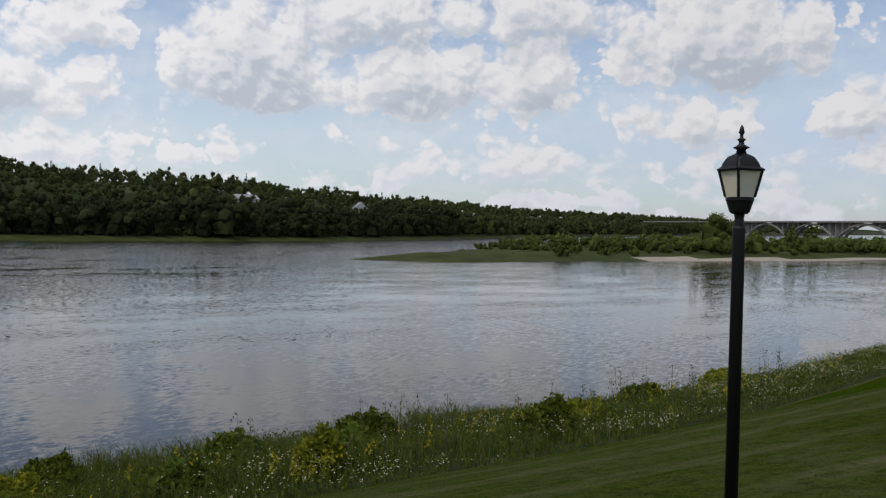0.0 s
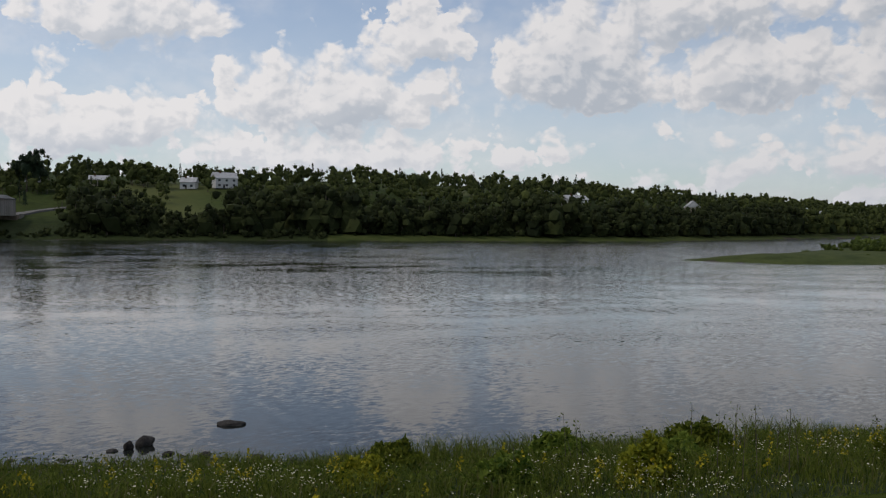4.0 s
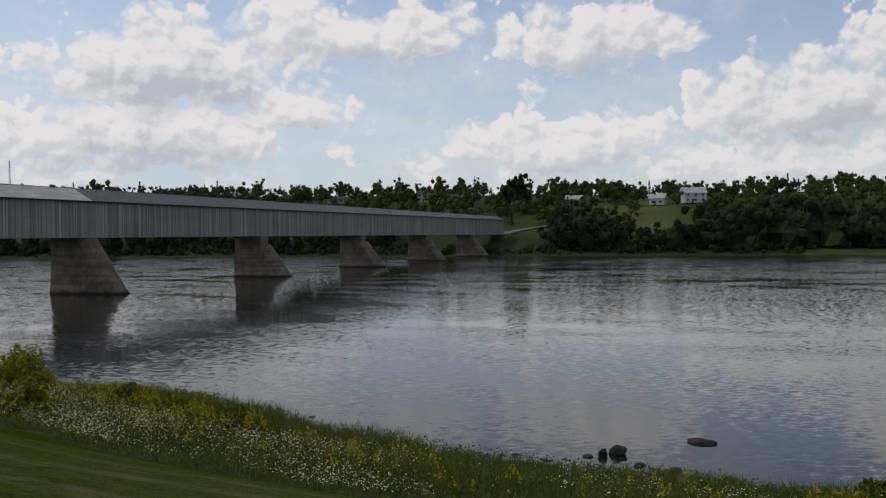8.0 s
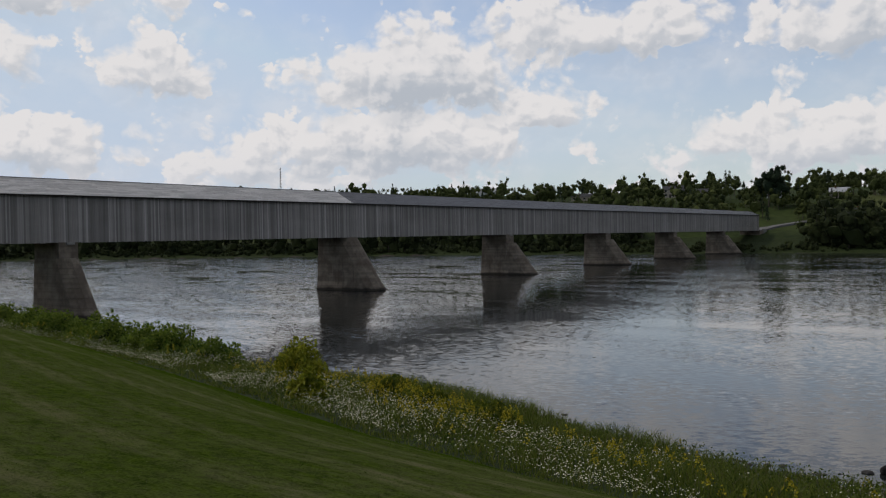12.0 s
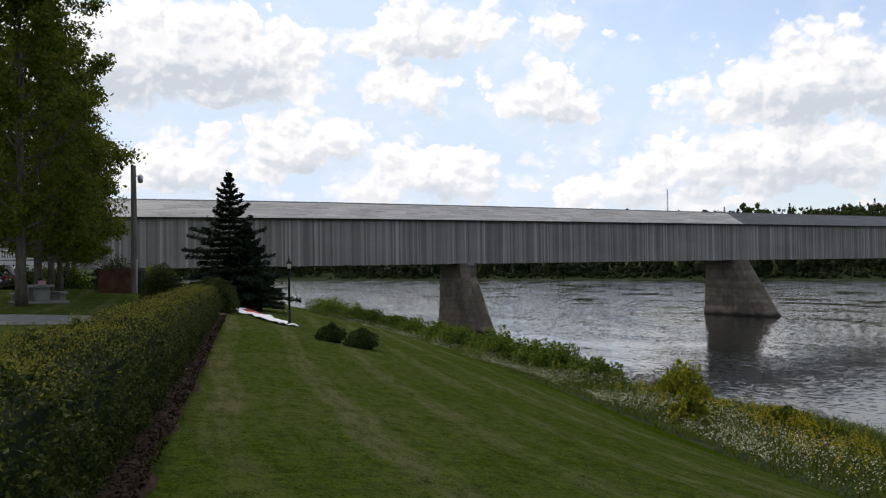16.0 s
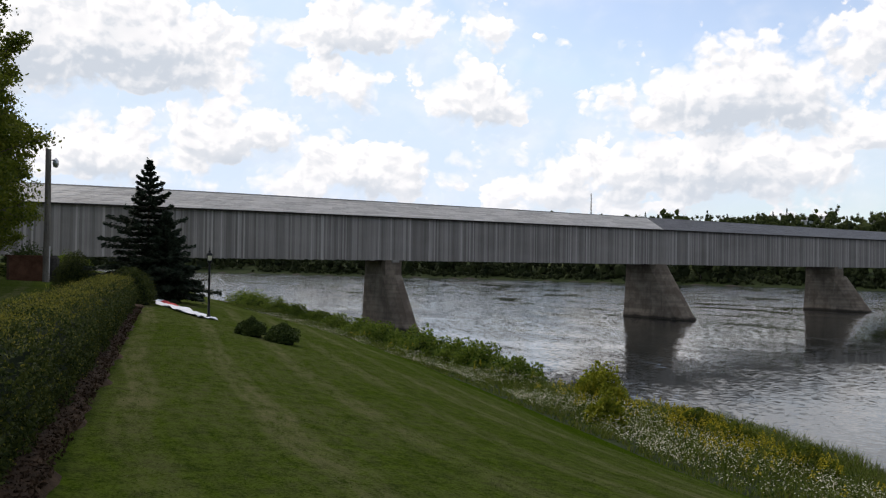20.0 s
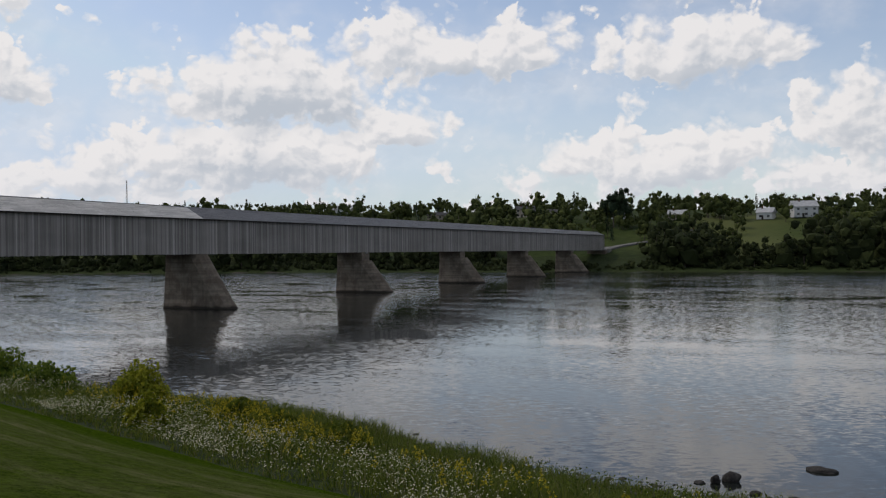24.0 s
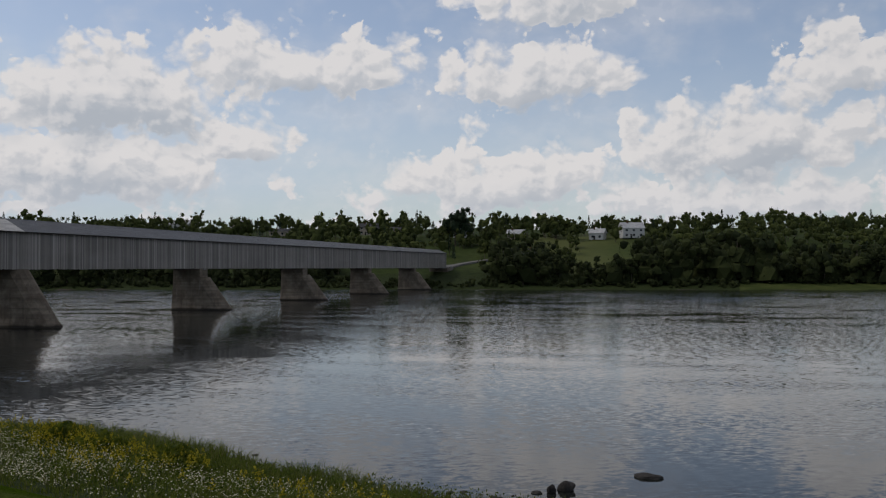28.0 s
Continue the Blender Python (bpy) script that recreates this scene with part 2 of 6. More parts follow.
def leaf_material(name, c1, c2, c3=None, trans=0.25, rough=0.55, patchy=0.7, single=0.7):
    m, nt, b = material(name, max(rough, 0.6), 0, 0.10)
    g = nt.nodes.new("ShaderNodeNewGeometry")
    r = g.outputs["Random Per Island"]
    n = noise_node(nt, world_coords(nt), patchy, 3, 0.5)
    f = map_node(nt, math_node(nt, "ADD", math_node(nt, "MULTIPLY", r, single), math_node(nt, "MULTIPLY", n, 1.2 - single)), 0.25, 0.95, 0, 1, False)
    col = mix_node(nt, f, c1, c2)
    if c3:
        col = mix_node(nt, map_node(nt, r, 0.86, 0.94, 0, 1), col, c3)
    nt.links.new(col, b.inputs["Base Color"])
    if trans:
        t = nt.nodes.new("ShaderNodeBsdfTranslucent")
        nt.links.new(col, t.inputs[0])
        mx = nt.nodes.new("ShaderNodeMixShader")
        mx.inputs[0].default_value = trans
        nt.links.new(b.outputs[0], mx.inputs[1])
        nt.links.new(t.outputs[0], mx.inputs[2])
        nt.links.new(mx.outputs[0], nt.nodes["Material Output"].inputs["Surface"])
    return m


def plain(name, col, rough=0.5, metal=0.0, spec=0.5, var=0.12):
    """A painted or moulded surface with faint mottling."""
    m, nt, b = material(name, rough, metal, spec)
    n = noise_node(nt, coords(nt), 3.0, 5, 0.6)
    lo, hi = tuple(c * (1 - var) for c in col), tuple(min(1, c * (1 + var)) for c in col)
    nt.links.new(mix_node(nt, n, lo, hi), b.inputs["Base Color"])
    return m


def lawn_material():
    m, nt, b = material("mown_grass", 1.0, 0, 0.0)
    v = world_coords(nt)
    at = nt.nodes.new("ShaderNodeAttribute")
    at.attribute_name = "from_edge"
    wob = math_node(nt, "ADD", at.outputs["Fac"], math_node(nt, "MULTIPLY", noise_node(nt, v, 0.12, 2), 0.9))
    stripe = map_node(nt, math_node(nt, "SINE", math_node(nt, "MULTIPLY", wob, 3.5)), 0.25, 1.0, 0, 1)
    broad, mid, fine = noise_node(nt, v, 0.16, 4, 0.6), noise_node(nt, v, 5.0, 6, 0.72), noise_node(nt, v, 30, 4, 0.75)
    f = math_node(nt, "ADD", math_node(nt, "MULTIPLY", mid, 0.5), math_node(nt, "MULTIPLY", fine, 0.5))
    col = mix_node(nt, map_node(nt, f, 0.36, 0.64, 0, 1), (0.010, 0.023, 0.002), (0.050, 0.082, 0.006))
    # thinner, paler turf up the slope, scuffed along the mower's tracks
    dry = math_node(nt, "MULTIPLY", map_node(nt, at.outputs["Fac"], 3.5, 7.0, 0.0, 1.0), map_node(nt, broad, 0.34, 0.62, 0.45, 1.0))
    lay = nt.nodes.new("ShaderNodeCombineXYZ")
    part_xyz = nt.nodes.new("ShaderNodeSeparateXYZ")
    nt.links.new(v, part_xyz.inputs[0])
    nt.links.new(math_node(nt, "MULTIPLY", at.outputs["Fac"], 4.0), lay.inputs[0])
    nt.links.new(part_xyz.outputs["Y"], lay.inputs[1])
    scuff = math_node(nt, "ADD", math_node(nt, "MULTIPLY", noise_node(nt, lay.outputs[0], 1.1, 7, 0.72), 0.6), math_node(nt, "MULTIPLY", fine, 0.4))
    worn = map_node(nt, scuff, 0.38, 0.60, 0.15, 1.0)
    dry = math_node(nt, "MULTIPLY", math_node(nt, "MULTIPLY", dry, worn), map_node(nt, stripe, 0, 1, 0.5, 1.0))
    col = mix_node(nt, math_node(nt, "MULTIPLY", dry, 0.85), col, (0.122, 0.117, 0.058))
    # dry, trampled margin where the mower stops at the wild bank
    rim = math_node(nt, "MULTIPLY", map_node(nt, math_node(nt, "ADD", at.outputs["Fac"], math_node(nt, "MULTIPLY", mid, 0.8)), 0.5, 1.3, 0.8, 0.0), map_node(nt, part_xyz.outputs["Y"], -112, -92, 1.0, 0.15))
    col = mix_node(nt, rim, col, (0.105, 0.088, 0.045))
    nt.links.new(col, b.inputs["Base Color"])
    bump(nt, b, f, 1.0, 0.06)
    return m


def water_material():
    m, nt, b = material("river_water", 0.05, 0, 0.5)
    b.inputs["IOR"].default_value = 1.33
    v = world_coords(nt)
    deep = mix_node(nt, noise_node(nt, v, 0.02, 4), (0.008, 0.010, 0.010), (0.018, 0.020, 0.018))
    nt.links.new(deep, b.inputs["Base Color"])
    calm = map_node(nt, noise_node(nt, vec_node(nt, "MULTIPLY", v, (1, 0.4, 1)), 0.022, 4, 0.6), 0.36, 0.64, 0.5, 1.0)
    streak = map_node(nt, noise_node(nt, vec_node(nt, "MULTIPLY", v, (1, 0.45, 1)), 0.13, 4, 0.62), 0.36, 0.66, 0.45, 1.55)
    riffle = nt.nodes.new("ShaderNodeAttribute")
    riffle.attribute_name = "riffle"
    calm = math_node(nt, "MULTIPLY", calm, math_node(nt, "POWER", streak, math_node(nt, "ADD", 1.0, math_node(nt, "MULTIPLY", riffle.outputs["Fac"], 1.2))))
    turn = nt.nodes.new("ShaderNodeMapping")
    turn.inputs["Rotation"].default_value = (0, 0, radians(-20))
    nt.links.new(v, turn.inputs["Vector"])
    w = turn.outputs[0]
    w1 = vec_node(nt, "SUBTRACT", noise_node(nt, vec_node(nt, "MULTIPLY", w, (1.0, 0.42, 1)), 2.9, 4, 0.58, True), (0.525, 0.512, 0.5))
    w2 = vec_node(nt, "SUBTRACT", noise_node(nt, vec_node(nt, "MULTIPLY", w, (1.0, 0.42, 1)), 9.0, 2, 0.6, True), (0.5, 0.5, 0.5))
    at = nt.nodes.new("ShaderNodeAttribute")
    at.attribute_name = "chop"
    tilt = vec_node(nt, "MULTIPLY", vec_node(nt, "ADD", w1, vec_node(nt, "MULTIPLY", w2, (0.65, 0.65, 0))), math_node(nt, "MULTIPLY", calm, at.outputs["Fac"]))
    up = vec_node(nt, "ADD", vec_node(nt, "MULTIPLY", tilt, (1, 1, 0)), (0, 0, 1))
    nt.links.new(vec_node(nt, "NORMALIZE", up), b.inputs["Normal"])
    return m


def board_material(name, dark, light):
    """Weathered boards: each one its own grey, streaked along the grain."""
    m, nt, b = material(name, 0.85, 0, 0.2)
    g = nt.nodes.new("ShaderNodeNewGeometry")
    r = g.outputs["Random Per Island"]
    v = world_coords(nt, (7, 7, 0.22))
    streak = noise_node(nt, v, 1.0, 6, 0.72)
    broad = noise_node(nt, world_coords(nt, (0.12, 0.12, 0.3)), 1.0, 4, 0.6)
    f = math_node(nt, "ADD", math_node(nt, "MULTIPLY", r, 0.45), math_node(nt, "MULTIPLY", streak, 0.5))
    f = math_node(nt, "ADD", f, math_node(nt, "MULTIPLY", broad, 0.35))
    col = mix_node(nt, map_node(nt, f, 0.3, 1.05, 0, 1), dark, light)
    pale = math_node(nt, "MULTIPLY", map_node(nt, r, 0.88, 0.97, 0, 0.7), streak)
    col = mix_node(nt, pale, col, tuple(min(1, c * 1.6) for c in light))
    nt.links.new(col, b.inputs["Base Color"])
    bump(nt, b, streak, 0.5, 0.01)
    return m


def shingle_material(name, dark, light):
    m, nt, b = material(name, 0.5, 0, 0.5)
    g = nt.nodes.new("ShaderNodeNewGeometry")
    r = g.outputs["Random Per Island"]
    v = world_coords(nt, (1.2, 4, 4))
    n = noise_node(nt, v, 1.6, 5, 0.65)
    broad = noise_node(nt, world_coords(nt, (0.15, 0.4, 0.4)), 1.0, 4, 0.6)
    f = math_node(nt, "ADD", math_node(nt, "MULTIPLY", r, 0.25), math_node(nt, "ADD", math_node(nt, "MULTIPLY", n, 0.5), math_node(nt, "MULTIPLY", broad, 0.4)))
    nt.links.new(mix_node(nt, map_node(nt, f, 0.3, 0.85, 0, 1), dark, light), b.inputs["Base Color"])
    bump(nt, b, n, 0.5, 0.02)
    return m


def concrete_material():
    m, nt, b = material("weathered_concrete", 0.9, 0, 0.2)
    v = world_coords(nt)
    broad, fine = noise_node(nt, v, 0.5, 5, 0.6), noise_node(nt, v, 7, 5, 0.65)
    drip = noise_node(nt, world_coords(nt, (1.6, 1.6, 0.16)), 1.0, 5, 0.65)
    col = mix_node(nt, map_node(nt, broad, 0.35, 0.65, 0, 1), (0.115, 0.093, 0.072), (0.205, 0.172, 0.135))
    col = mix_node(nt, map_node(nt, drip, 0.5, 0.75, 0, 0.65), col, (0.07, 0.055, 0.042))
    col = mix_node(nt, map_node(nt, drip, 0.22, 0.38, 0.4, 0), col, (0.30, 0.28, 0.25))
    lift = noise_node(nt, world_coords(nt, (0.06, 0.06, 1.7)), 1.0, 3, 0.6)
    col = mix_node(nt, map_node(nt, lift, 0.40, 0.62, 0.0, 0.45), col, (0.085, 0.068, 0.052))
    # dark wet and weedy band along the waterline
    sep = nt.nodes.new("ShaderNodeSeparateXYZ")
    nt.links.new(v, sep.inputs[0])
    wet = map_node(nt, math_node(nt, "ADD", sep.outputs["Z"], math_node(nt, "MULTIPLY", broad, 0.5)), 0.45, 0.95, 0.9, 0.0)
    col = mix_node(nt, wet, col, (0.018, 0.016, 0.012))
    nt.links.new(col, b.inputs["Base Color"])
    bump(nt, b, fine, 0.6, 0.03)
    return m


M_LAWN = lawn_material()
M_WILD = rough_surface("bank_soil_and_shaded_shore", (0.014, 0.022, 0.007), (0.032, 0.045, 0.013), 0.8, 0.95, 0.06, 8)
M_SHORE = rough_surface("shore_gravel", (0.05, 0.045, 0.038), (0.14, 0.125, 0.105), 1.5, 0.95, 0.05, 9)
M_BED = rough_surface("river_bed", (0.03, 0.028, 0.022), (0.07, 0.06, 0.05), 0.5, 0.95, 0.05, 8)
M_FIELD = rough_surface("far_fields", (0.016, 0.026, 0.007), (0.040, 0.058, 0.014), 0.02, 0.95, 0.1, 14, third=(0.10, 0.11, 0.04))
M_MEADOW = rough_surface("far_shore_grass", (0.026, 0.040, 0.009), (0.062, 0.076, 0.022), 0.15, 0.95, 0.05, 9)
M_SAND = rough_surface("island_sand", (0.30, 0.26, 0.20), (0.42, 0.37, 0.30), 0.3, 0.95, 0.05, 10)
M_WATER = water_material()
M_BOARD = board_material("grey_boards", (0.145, 0.134, 0.123), (0.325, 0.302, 0.281))
M_SHINGLE_OLD = shingle_material("silvery_shingles", (0.25, 0.24, 0.225), (0.53, 0.51, 0.48))
M_SHINGLE_NEW = shingle_material("dark_shingles", (0.045, 0.045, 0.048), (0.105, 0.105, 0.11))
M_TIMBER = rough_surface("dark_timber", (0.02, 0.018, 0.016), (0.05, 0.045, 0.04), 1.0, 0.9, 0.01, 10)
M_CONCRETE = concrete_material()
M_STONE = rough_surface("river_stone", (0.016, 0.015, 0.015), (0.062, 0.058, 0.054), 1.2, 0.85, 0.03, 8)
M_BARK = rough_surface("bark", (0.055, 0.045, 0.035), (0.14, 0.12, 0.10), 3.0, 0.95, 0.02, 6, stretch=(2, 2, 0.5))
M_LEAF = leaf_material("maple_leaves", (0.042, 0.066, 0.007), (0.145, 0.165, 0.020), None, 0.45)
M_HEDGE = leaf_material("hedge_leaves", (0.016, 0.030, 0.008), (0.074, 0.088, 0.019), None, 0.25, 0.42)
M_HEDGE_TIP = leaf_material("hedge_tips", (0.11, 0.12, 0.018), (0.23, 0.20, 0.032), None, 0.3, 0.5)
M_SPRUCE = leaf_material("spruce_needles", (0.013, 0.022, 0.013), (0.036, 0.050, 0.031), None, 0.12, 0.6)
M_SHRUB = leaf_material("shrub_leaves", (0.022, 0.038, 0.009), (0.066, 0.090, 0.021), None, 0.15)
M_WEED = leaf_material("tall_grass", (0.040, 0.064, 0.009), (0.145, 0.172, 0.028), (0.15, 0.14, 0.055), 0.45, 0.6)
M_BUSH = leaf_material("bank_bush_leaves", (0.045, 0.085, 0.011), (0.17, 0.22, 0.032), None, 0.45)
M_WEED_LEAF = leaf_material("weed_leaves", (0.030, 0.055, 0.008), (0.125, 0.160, 0.024), None, 0.4)
M_YELLOW_BUSH = leaf_material("yellow_bush_leaves", (0.10, 0.13, 0.010), (0.30, 0.30, 0.030), None, 0.45)
M_GOLD = leaf_material("goldenrod_blooms", (0.24, 0.20, 0.010), (0.42, 0.36, 0.025), None, 0.2)
M_WHITE_FLOWER = leaf_material("daisy_petals", (0.52, 0.50, 0.35), (0.70, 0.67, 0.50), None, 0.25)
M_FAR_LEAF = leaf_material("far_foliage", (0.016, 0.025, 0.008), (0.070, 0.083, 0.023), None, 0.0, 0.9, 0.09, 0.5)
# darker twin of far_foliage: the belt's shade is put into its colour
M_RIVERSIDE_SHADED = leaf_material("shaded_riverside_foliage", (0.010, 0.015, 0.006), (0.036, 0.045, 0.014), None, 0.0, 0.9, 0.09, 0.5)
M_ISLAND = leaf_material("island_foliage", (0.022, 0.036, 0.008), (0.085, 0.112, 0.022), None, 0.0, 0.9, 0.12, 0.5)
M_FAR_PINE = leaf_material("far_conifers", (0.014, 0.026, 0.014), (0.034, 0.050, 0.026), None, 0.05, 0.8)
# near-black fill: the shade deep between leaves, put into the colour
M_CORE = rough_surface("dark_inner_shade", (0.008, 0.014, 0.006), (0.018, 0.026, 0.010), 2.0, 1.0, 0.0, 6)
M_MULCH = rough_surface("bark_mulch", (0.022, 0.014, 0.009), (0.066, 0.042, 0.026), 6.0, 0.95, 0.03, 6)
M_BLACK = plain("black_paint", (0.006, 0.006, 0.007), 0.5, 0.0, 0.3)
M_LAMP_GLASS = plain("frosted_lamp_panes", (0.62, 0.58, 0.44), 0.35)
M_WHITE = plain("white_paint", (0.74, 0.74, 0.72), 0.6)
M_ROAD = rough_surface("asphalt", (0.045, 0.045, 0.046), (0.085, 0.083, 0.08), 1.0, 0.9, 0.01, 20)
M_GRAVEL = rough_surface("grey_path_gravel", (0.09, 0.088, 0.085), (0.19, 0.185, 0.18), 3.0, 0.95, 0.02, 10)
M_PALE = rough_surface("pale_cast_concrete", (0.17, 0.165, 0.15), (0.25, 0.24, 0.22), 2.0, 0.9, 0.01, 12)
M_RED_CLOTH = plain("red_cloth", (0.45, 0.03, 0.035), 0.8)
M_WHITE_CLOTH = plain("white_cloth", (0.72, 0.73, 0.78), 0.8)
M_BLUE = plain("blue_plastic", (0.02, 0.09, 0.32), 0.4)
M_BRICK = rough_surface("brown_wood_panel", (0.055, 0.026, 0.016), (0.11, 0.055, 0.034), 2.0, 0.85, 0.01, 10)
M_TYRE = plain("tyre_rubber", (0.015, 0.015, 0.015), 0.85)
M_RIM = plain("alloy_rim", (0.45, 0.45, 0.46), 0.3, 0.9)
M_CARGLASS = plain("dark_car_glass", (0.010, 0.011, 0.013), 0.04, 0.0, 0.8)
M_TAIL = plain("red_tail_lens", (0.35, 0.012, 0.012), 0.2)
M_ROOF_DARK = rough_surface("dark_roofing", (0.03, 0.03, 0.032), (0.08, 0.08, 0.082), 0.6, 0.85, 0.02, 10)
M_ROOF_PALE = rough_surface("pale_metal_roof", (0.28, 0.285, 0.29), (0.42, 0.425, 0.43), 0.6, 0.45, 0.0, 10)
M_WINDOW = plain("house_window_glass", (0.02, 0.025, 0.03), 0.05, 0, 0.8)
# white_paint toned down: the shade on the hill houses is in this colour
M_HOUSE_SHADED_WHITE = plain("shaded_house_white", (0.46, 0.46, 0.45), 0.7)
M_TAN = plain("tan_siding", (0.33, 0.28, 0.22), 0.8)
M_GREYWOOD = rough_surface("grey_pole_wood", (0.10, 0.09, 0.08), (0.20, 0.185, 0.165), 3.0, 0.9, 0.01, 8, stretch=(2, 2, 0.3))

# ---------------------------------------------------------------- building helpers


def mesh(name, verts, faces, mats, index=None, smooth=False):
    me = bpy.data.meshes.new(name)
    me.from_pydata([tuple(v) for v in verts] if not isinstance(verts, np.ndarray) else verts.tolist(), [], faces if isinstance(faces, list) else faces.tolist())
    for m in mats if isinstance(mats, (list, tuple)) else [mats]:
        me.materials.append(m)
    if index is not None:
        me.polygons.foreach_set("material_index", np.asarray(index, np.int32))
    if smooth:
        me.polygons.foreach_set("use_smooth", np.ones(len(me.polygons), bool))
    me.update()
    return me


def put(name, me, parent=None, label="", at=None):
    ob = new(name, me)
    if parent is not None:
        ob.parent = parent
    if at is not None:
        ob.matrix_local = at
    if label:
        ob["label"] = label
    return ob


def part(name, bm, mat, parent, label="", smooth=False):
    me = bpy.data.meshes.new(name)
    bm.to_mesh(me)
    bm.free()
    for m in mat if isinstance(mat, (list, tuple)) else [mat]:
        me.materials.append(m)
    if smooth:
        me.polygons.foreach_set("use_smooth", np.ones(len(me.polygons), bool))
    return put(name, me, parent, label)


def thing(name, m, label, category, group="", kind=""):
    ob = new(name)
    ob.matrix_world = m
    return tagged(ob, label, category, group, kind)


def box_bm(cx, cy, cz, sx, sy, sz, bevel=0.0, bm=None, rot=None):
    bm = bm or bmesh.new()
    m = Matrix.Translation((cx, cy, cz)) @ (rot or Matrix()) @ Matrix.Diagonal((sx, sy, sz, 1))
    r = bmesh.ops.create_cube(bm, size=1.0, matrix=m)
    if bevel:
        es = list({e for v in r["verts"] for e in v.link_edges})
        bmesh.ops.bevel(bm, geom=es, offset=bevel, segments=2, affect="EDGES", profile=0.7)
    return bm


def lathe_bm(profile, seg=16, bm=None, m=Matrix(), cap=True):
    """A turned solid from (radius, height) pairs."""
    bm = bm or bmesh.new()
    rings = []
    for r, z in profile:
        rings.append([bm.verts.new(m @ Vector((r * math.cos(2 * math.pi * k / seg), r * math.sin(2 * math.pi * k / seg), z))) for k in range(seg)])
    for a, b in zip(rings, rings[1:]):
        for k in range(seg):
            bm.faces.new((a[k], a[(k + 1) % seg], b[(k + 1) % seg], b[k]))
    if cap:
        bm.faces.new(rings[0][::-1])
        bm.faces.new(rings[-1])
    return bm


def tube_bm(points, radii, seg=8, bm=None):
    """A tapered tube along a line of points."""
    bm = bm or bmesh.new()
    pts = [Vector(p) for p in points]
    rings = []
    for i, p in enumerate(pts):
        t = (pts[min(i + 1, len(pts) - 1)] - pts[max(i - 1, 0)]).normalized()
        a = t.orthogonal().normalized()
        b = t.cross(a)
        rings.append([bm.verts.new(p + radii[i] * (math.cos(2 * math.pi * k / seg) * a + math.sin(2 * math.pi * k / seg) * b)) for k in range(seg)])
    for a, b in zip(rings, rings[1:]):
        best = min(range(seg), key=lambda s: sum((a[k].co - b[(k + s) % seg].co).length for k in range(0, seg, 2)))
        for k in range(seg):
            bm.faces.new((a[k], a[(k + 1) % seg], b[(k + 1 + best) % seg], b[(k + best) % seg]))
    bm.faces.new(rings[0][::-1])
    bm.faces.new(rings[-1])
    return bm


def leaf_arrays(pos, size, aspect=0.5, up_bias=0.0, seed=1):
    """Folded diamond leaves at pos with the given lengths; verts and faces."""
    r = np.random.default_rng(seed)
    n = len(pos)
    d = r.normal(size=(n, 3))
    d[:, 2] += up_bias
    d /= np.linalg.norm(d, axis=1)[:, None] + 1e-9
    w = np.cross(d, r.normal(size=(n, 3)))
    w /= np.linalg.norm(w, axis=1)[:, None] + 1e-9
    nn = np.cross(d, w)
    L = np.asarray(size).reshape(-1, 1) * np.ones((n, 1))
    v = np.empty((n, 4, 3))
    v[:, 0] = pos - d * L * 0.5
    v[:, 1] = pos + w * L * aspect * 0.5 + nn * L * 0.1
    v[:, 2] = pos + d * L * 0.5
    v[:, 3] = pos - w * L * aspect * 0.5 + nn * L * 0.1
    return v.reshape(-1, 3), np.arange(4 * n).reshape(-1, 4)


def blade_arrays(base, height, width, lean, seed=1):
    """Grass blades: bent strips of two quads and a tip."""
    r = np.random.default_rng(seed)
    n = len(base)
    a = r.uniform(0, 2 * np.pi, n)
    ux, uy = np.cos(a), np.sin(a)
    b = r.uniform(0, 2 * np.pi, n)
    lx, ly = np.cos(b) * lean, np.sin(b) * lean
    h = np.asarray(height) * np.ones(n)
    w = np.asarray(width) * np.ones(n)
    v = np.empty((n, 5, 3))
    side = np.stack([ux * w / 2, uy * w / 2, 0 * w], -1)
    mid = base + np.stack([lx * h * 0.3, ly * h * 0.3, h * 0.55], -1)
    v[:, 0], v[:, 1] = base - side, base + side
    v[:, 2], v[:, 3] = mid + side * 0.8, mid - side * 0.8
    v[:, 4] = base + np.stack([lx * h, ly * h, h * (1 - 0.25 * lean)], -1)
    k = np.arange(n) * 5
    f = [(int(i), int(i + 1), int(i + 2), int(i + 3)) for i in k] + [(int(i + 3), int(i + 2), int(i + 4)) for i in k]
    return v.reshape(-1, 3), f


# ---------------------------------------------------------------- the land

NEAR_Y = (-4000, -1500, -700, -400, -236.4, -156.5, -139.8, -130.4, -118.4, -103.9, -97.3, -90.8, -86.0, -82.3, -73.8, -64.4, -55.5, -32.2, 0.0, 37.0, 150.0, 300.0, 700.0, 1500.0, 4000.0)
NEAR_X = (1800, 640, 270, 105, 45.9, 29.1, 26.9, 26.8, 27.2, 26.9, 27.9, 28.8, 30.2, 32.6, 36.3, 36.8, 38.1, 44.5, 53.0, 58.0, 62.0, 55.0, -60.0, -400.0, -1500.0)
EDGE_Y = (-4000, -1500, -700, -400, -260, -160, -139, -128, -119, -113, -104, -93, -86, -77, -63, -33, 12, 37, 150, 300, 700, 1500, 4000)
EDGE_X = (1780, 680, 280, 100, 42, 20, 15, 12.9, 12.2, 11.8, 11.9, 13.4, 15.2, 18.2, 22.5, 28.2, 39, 42, 46, 38, -80, -420, -1520)
FAR_Y = (-4000, -1500, -700, -435, -285, -190, -30, 130, 250, 412, 700, 1500, 4000)
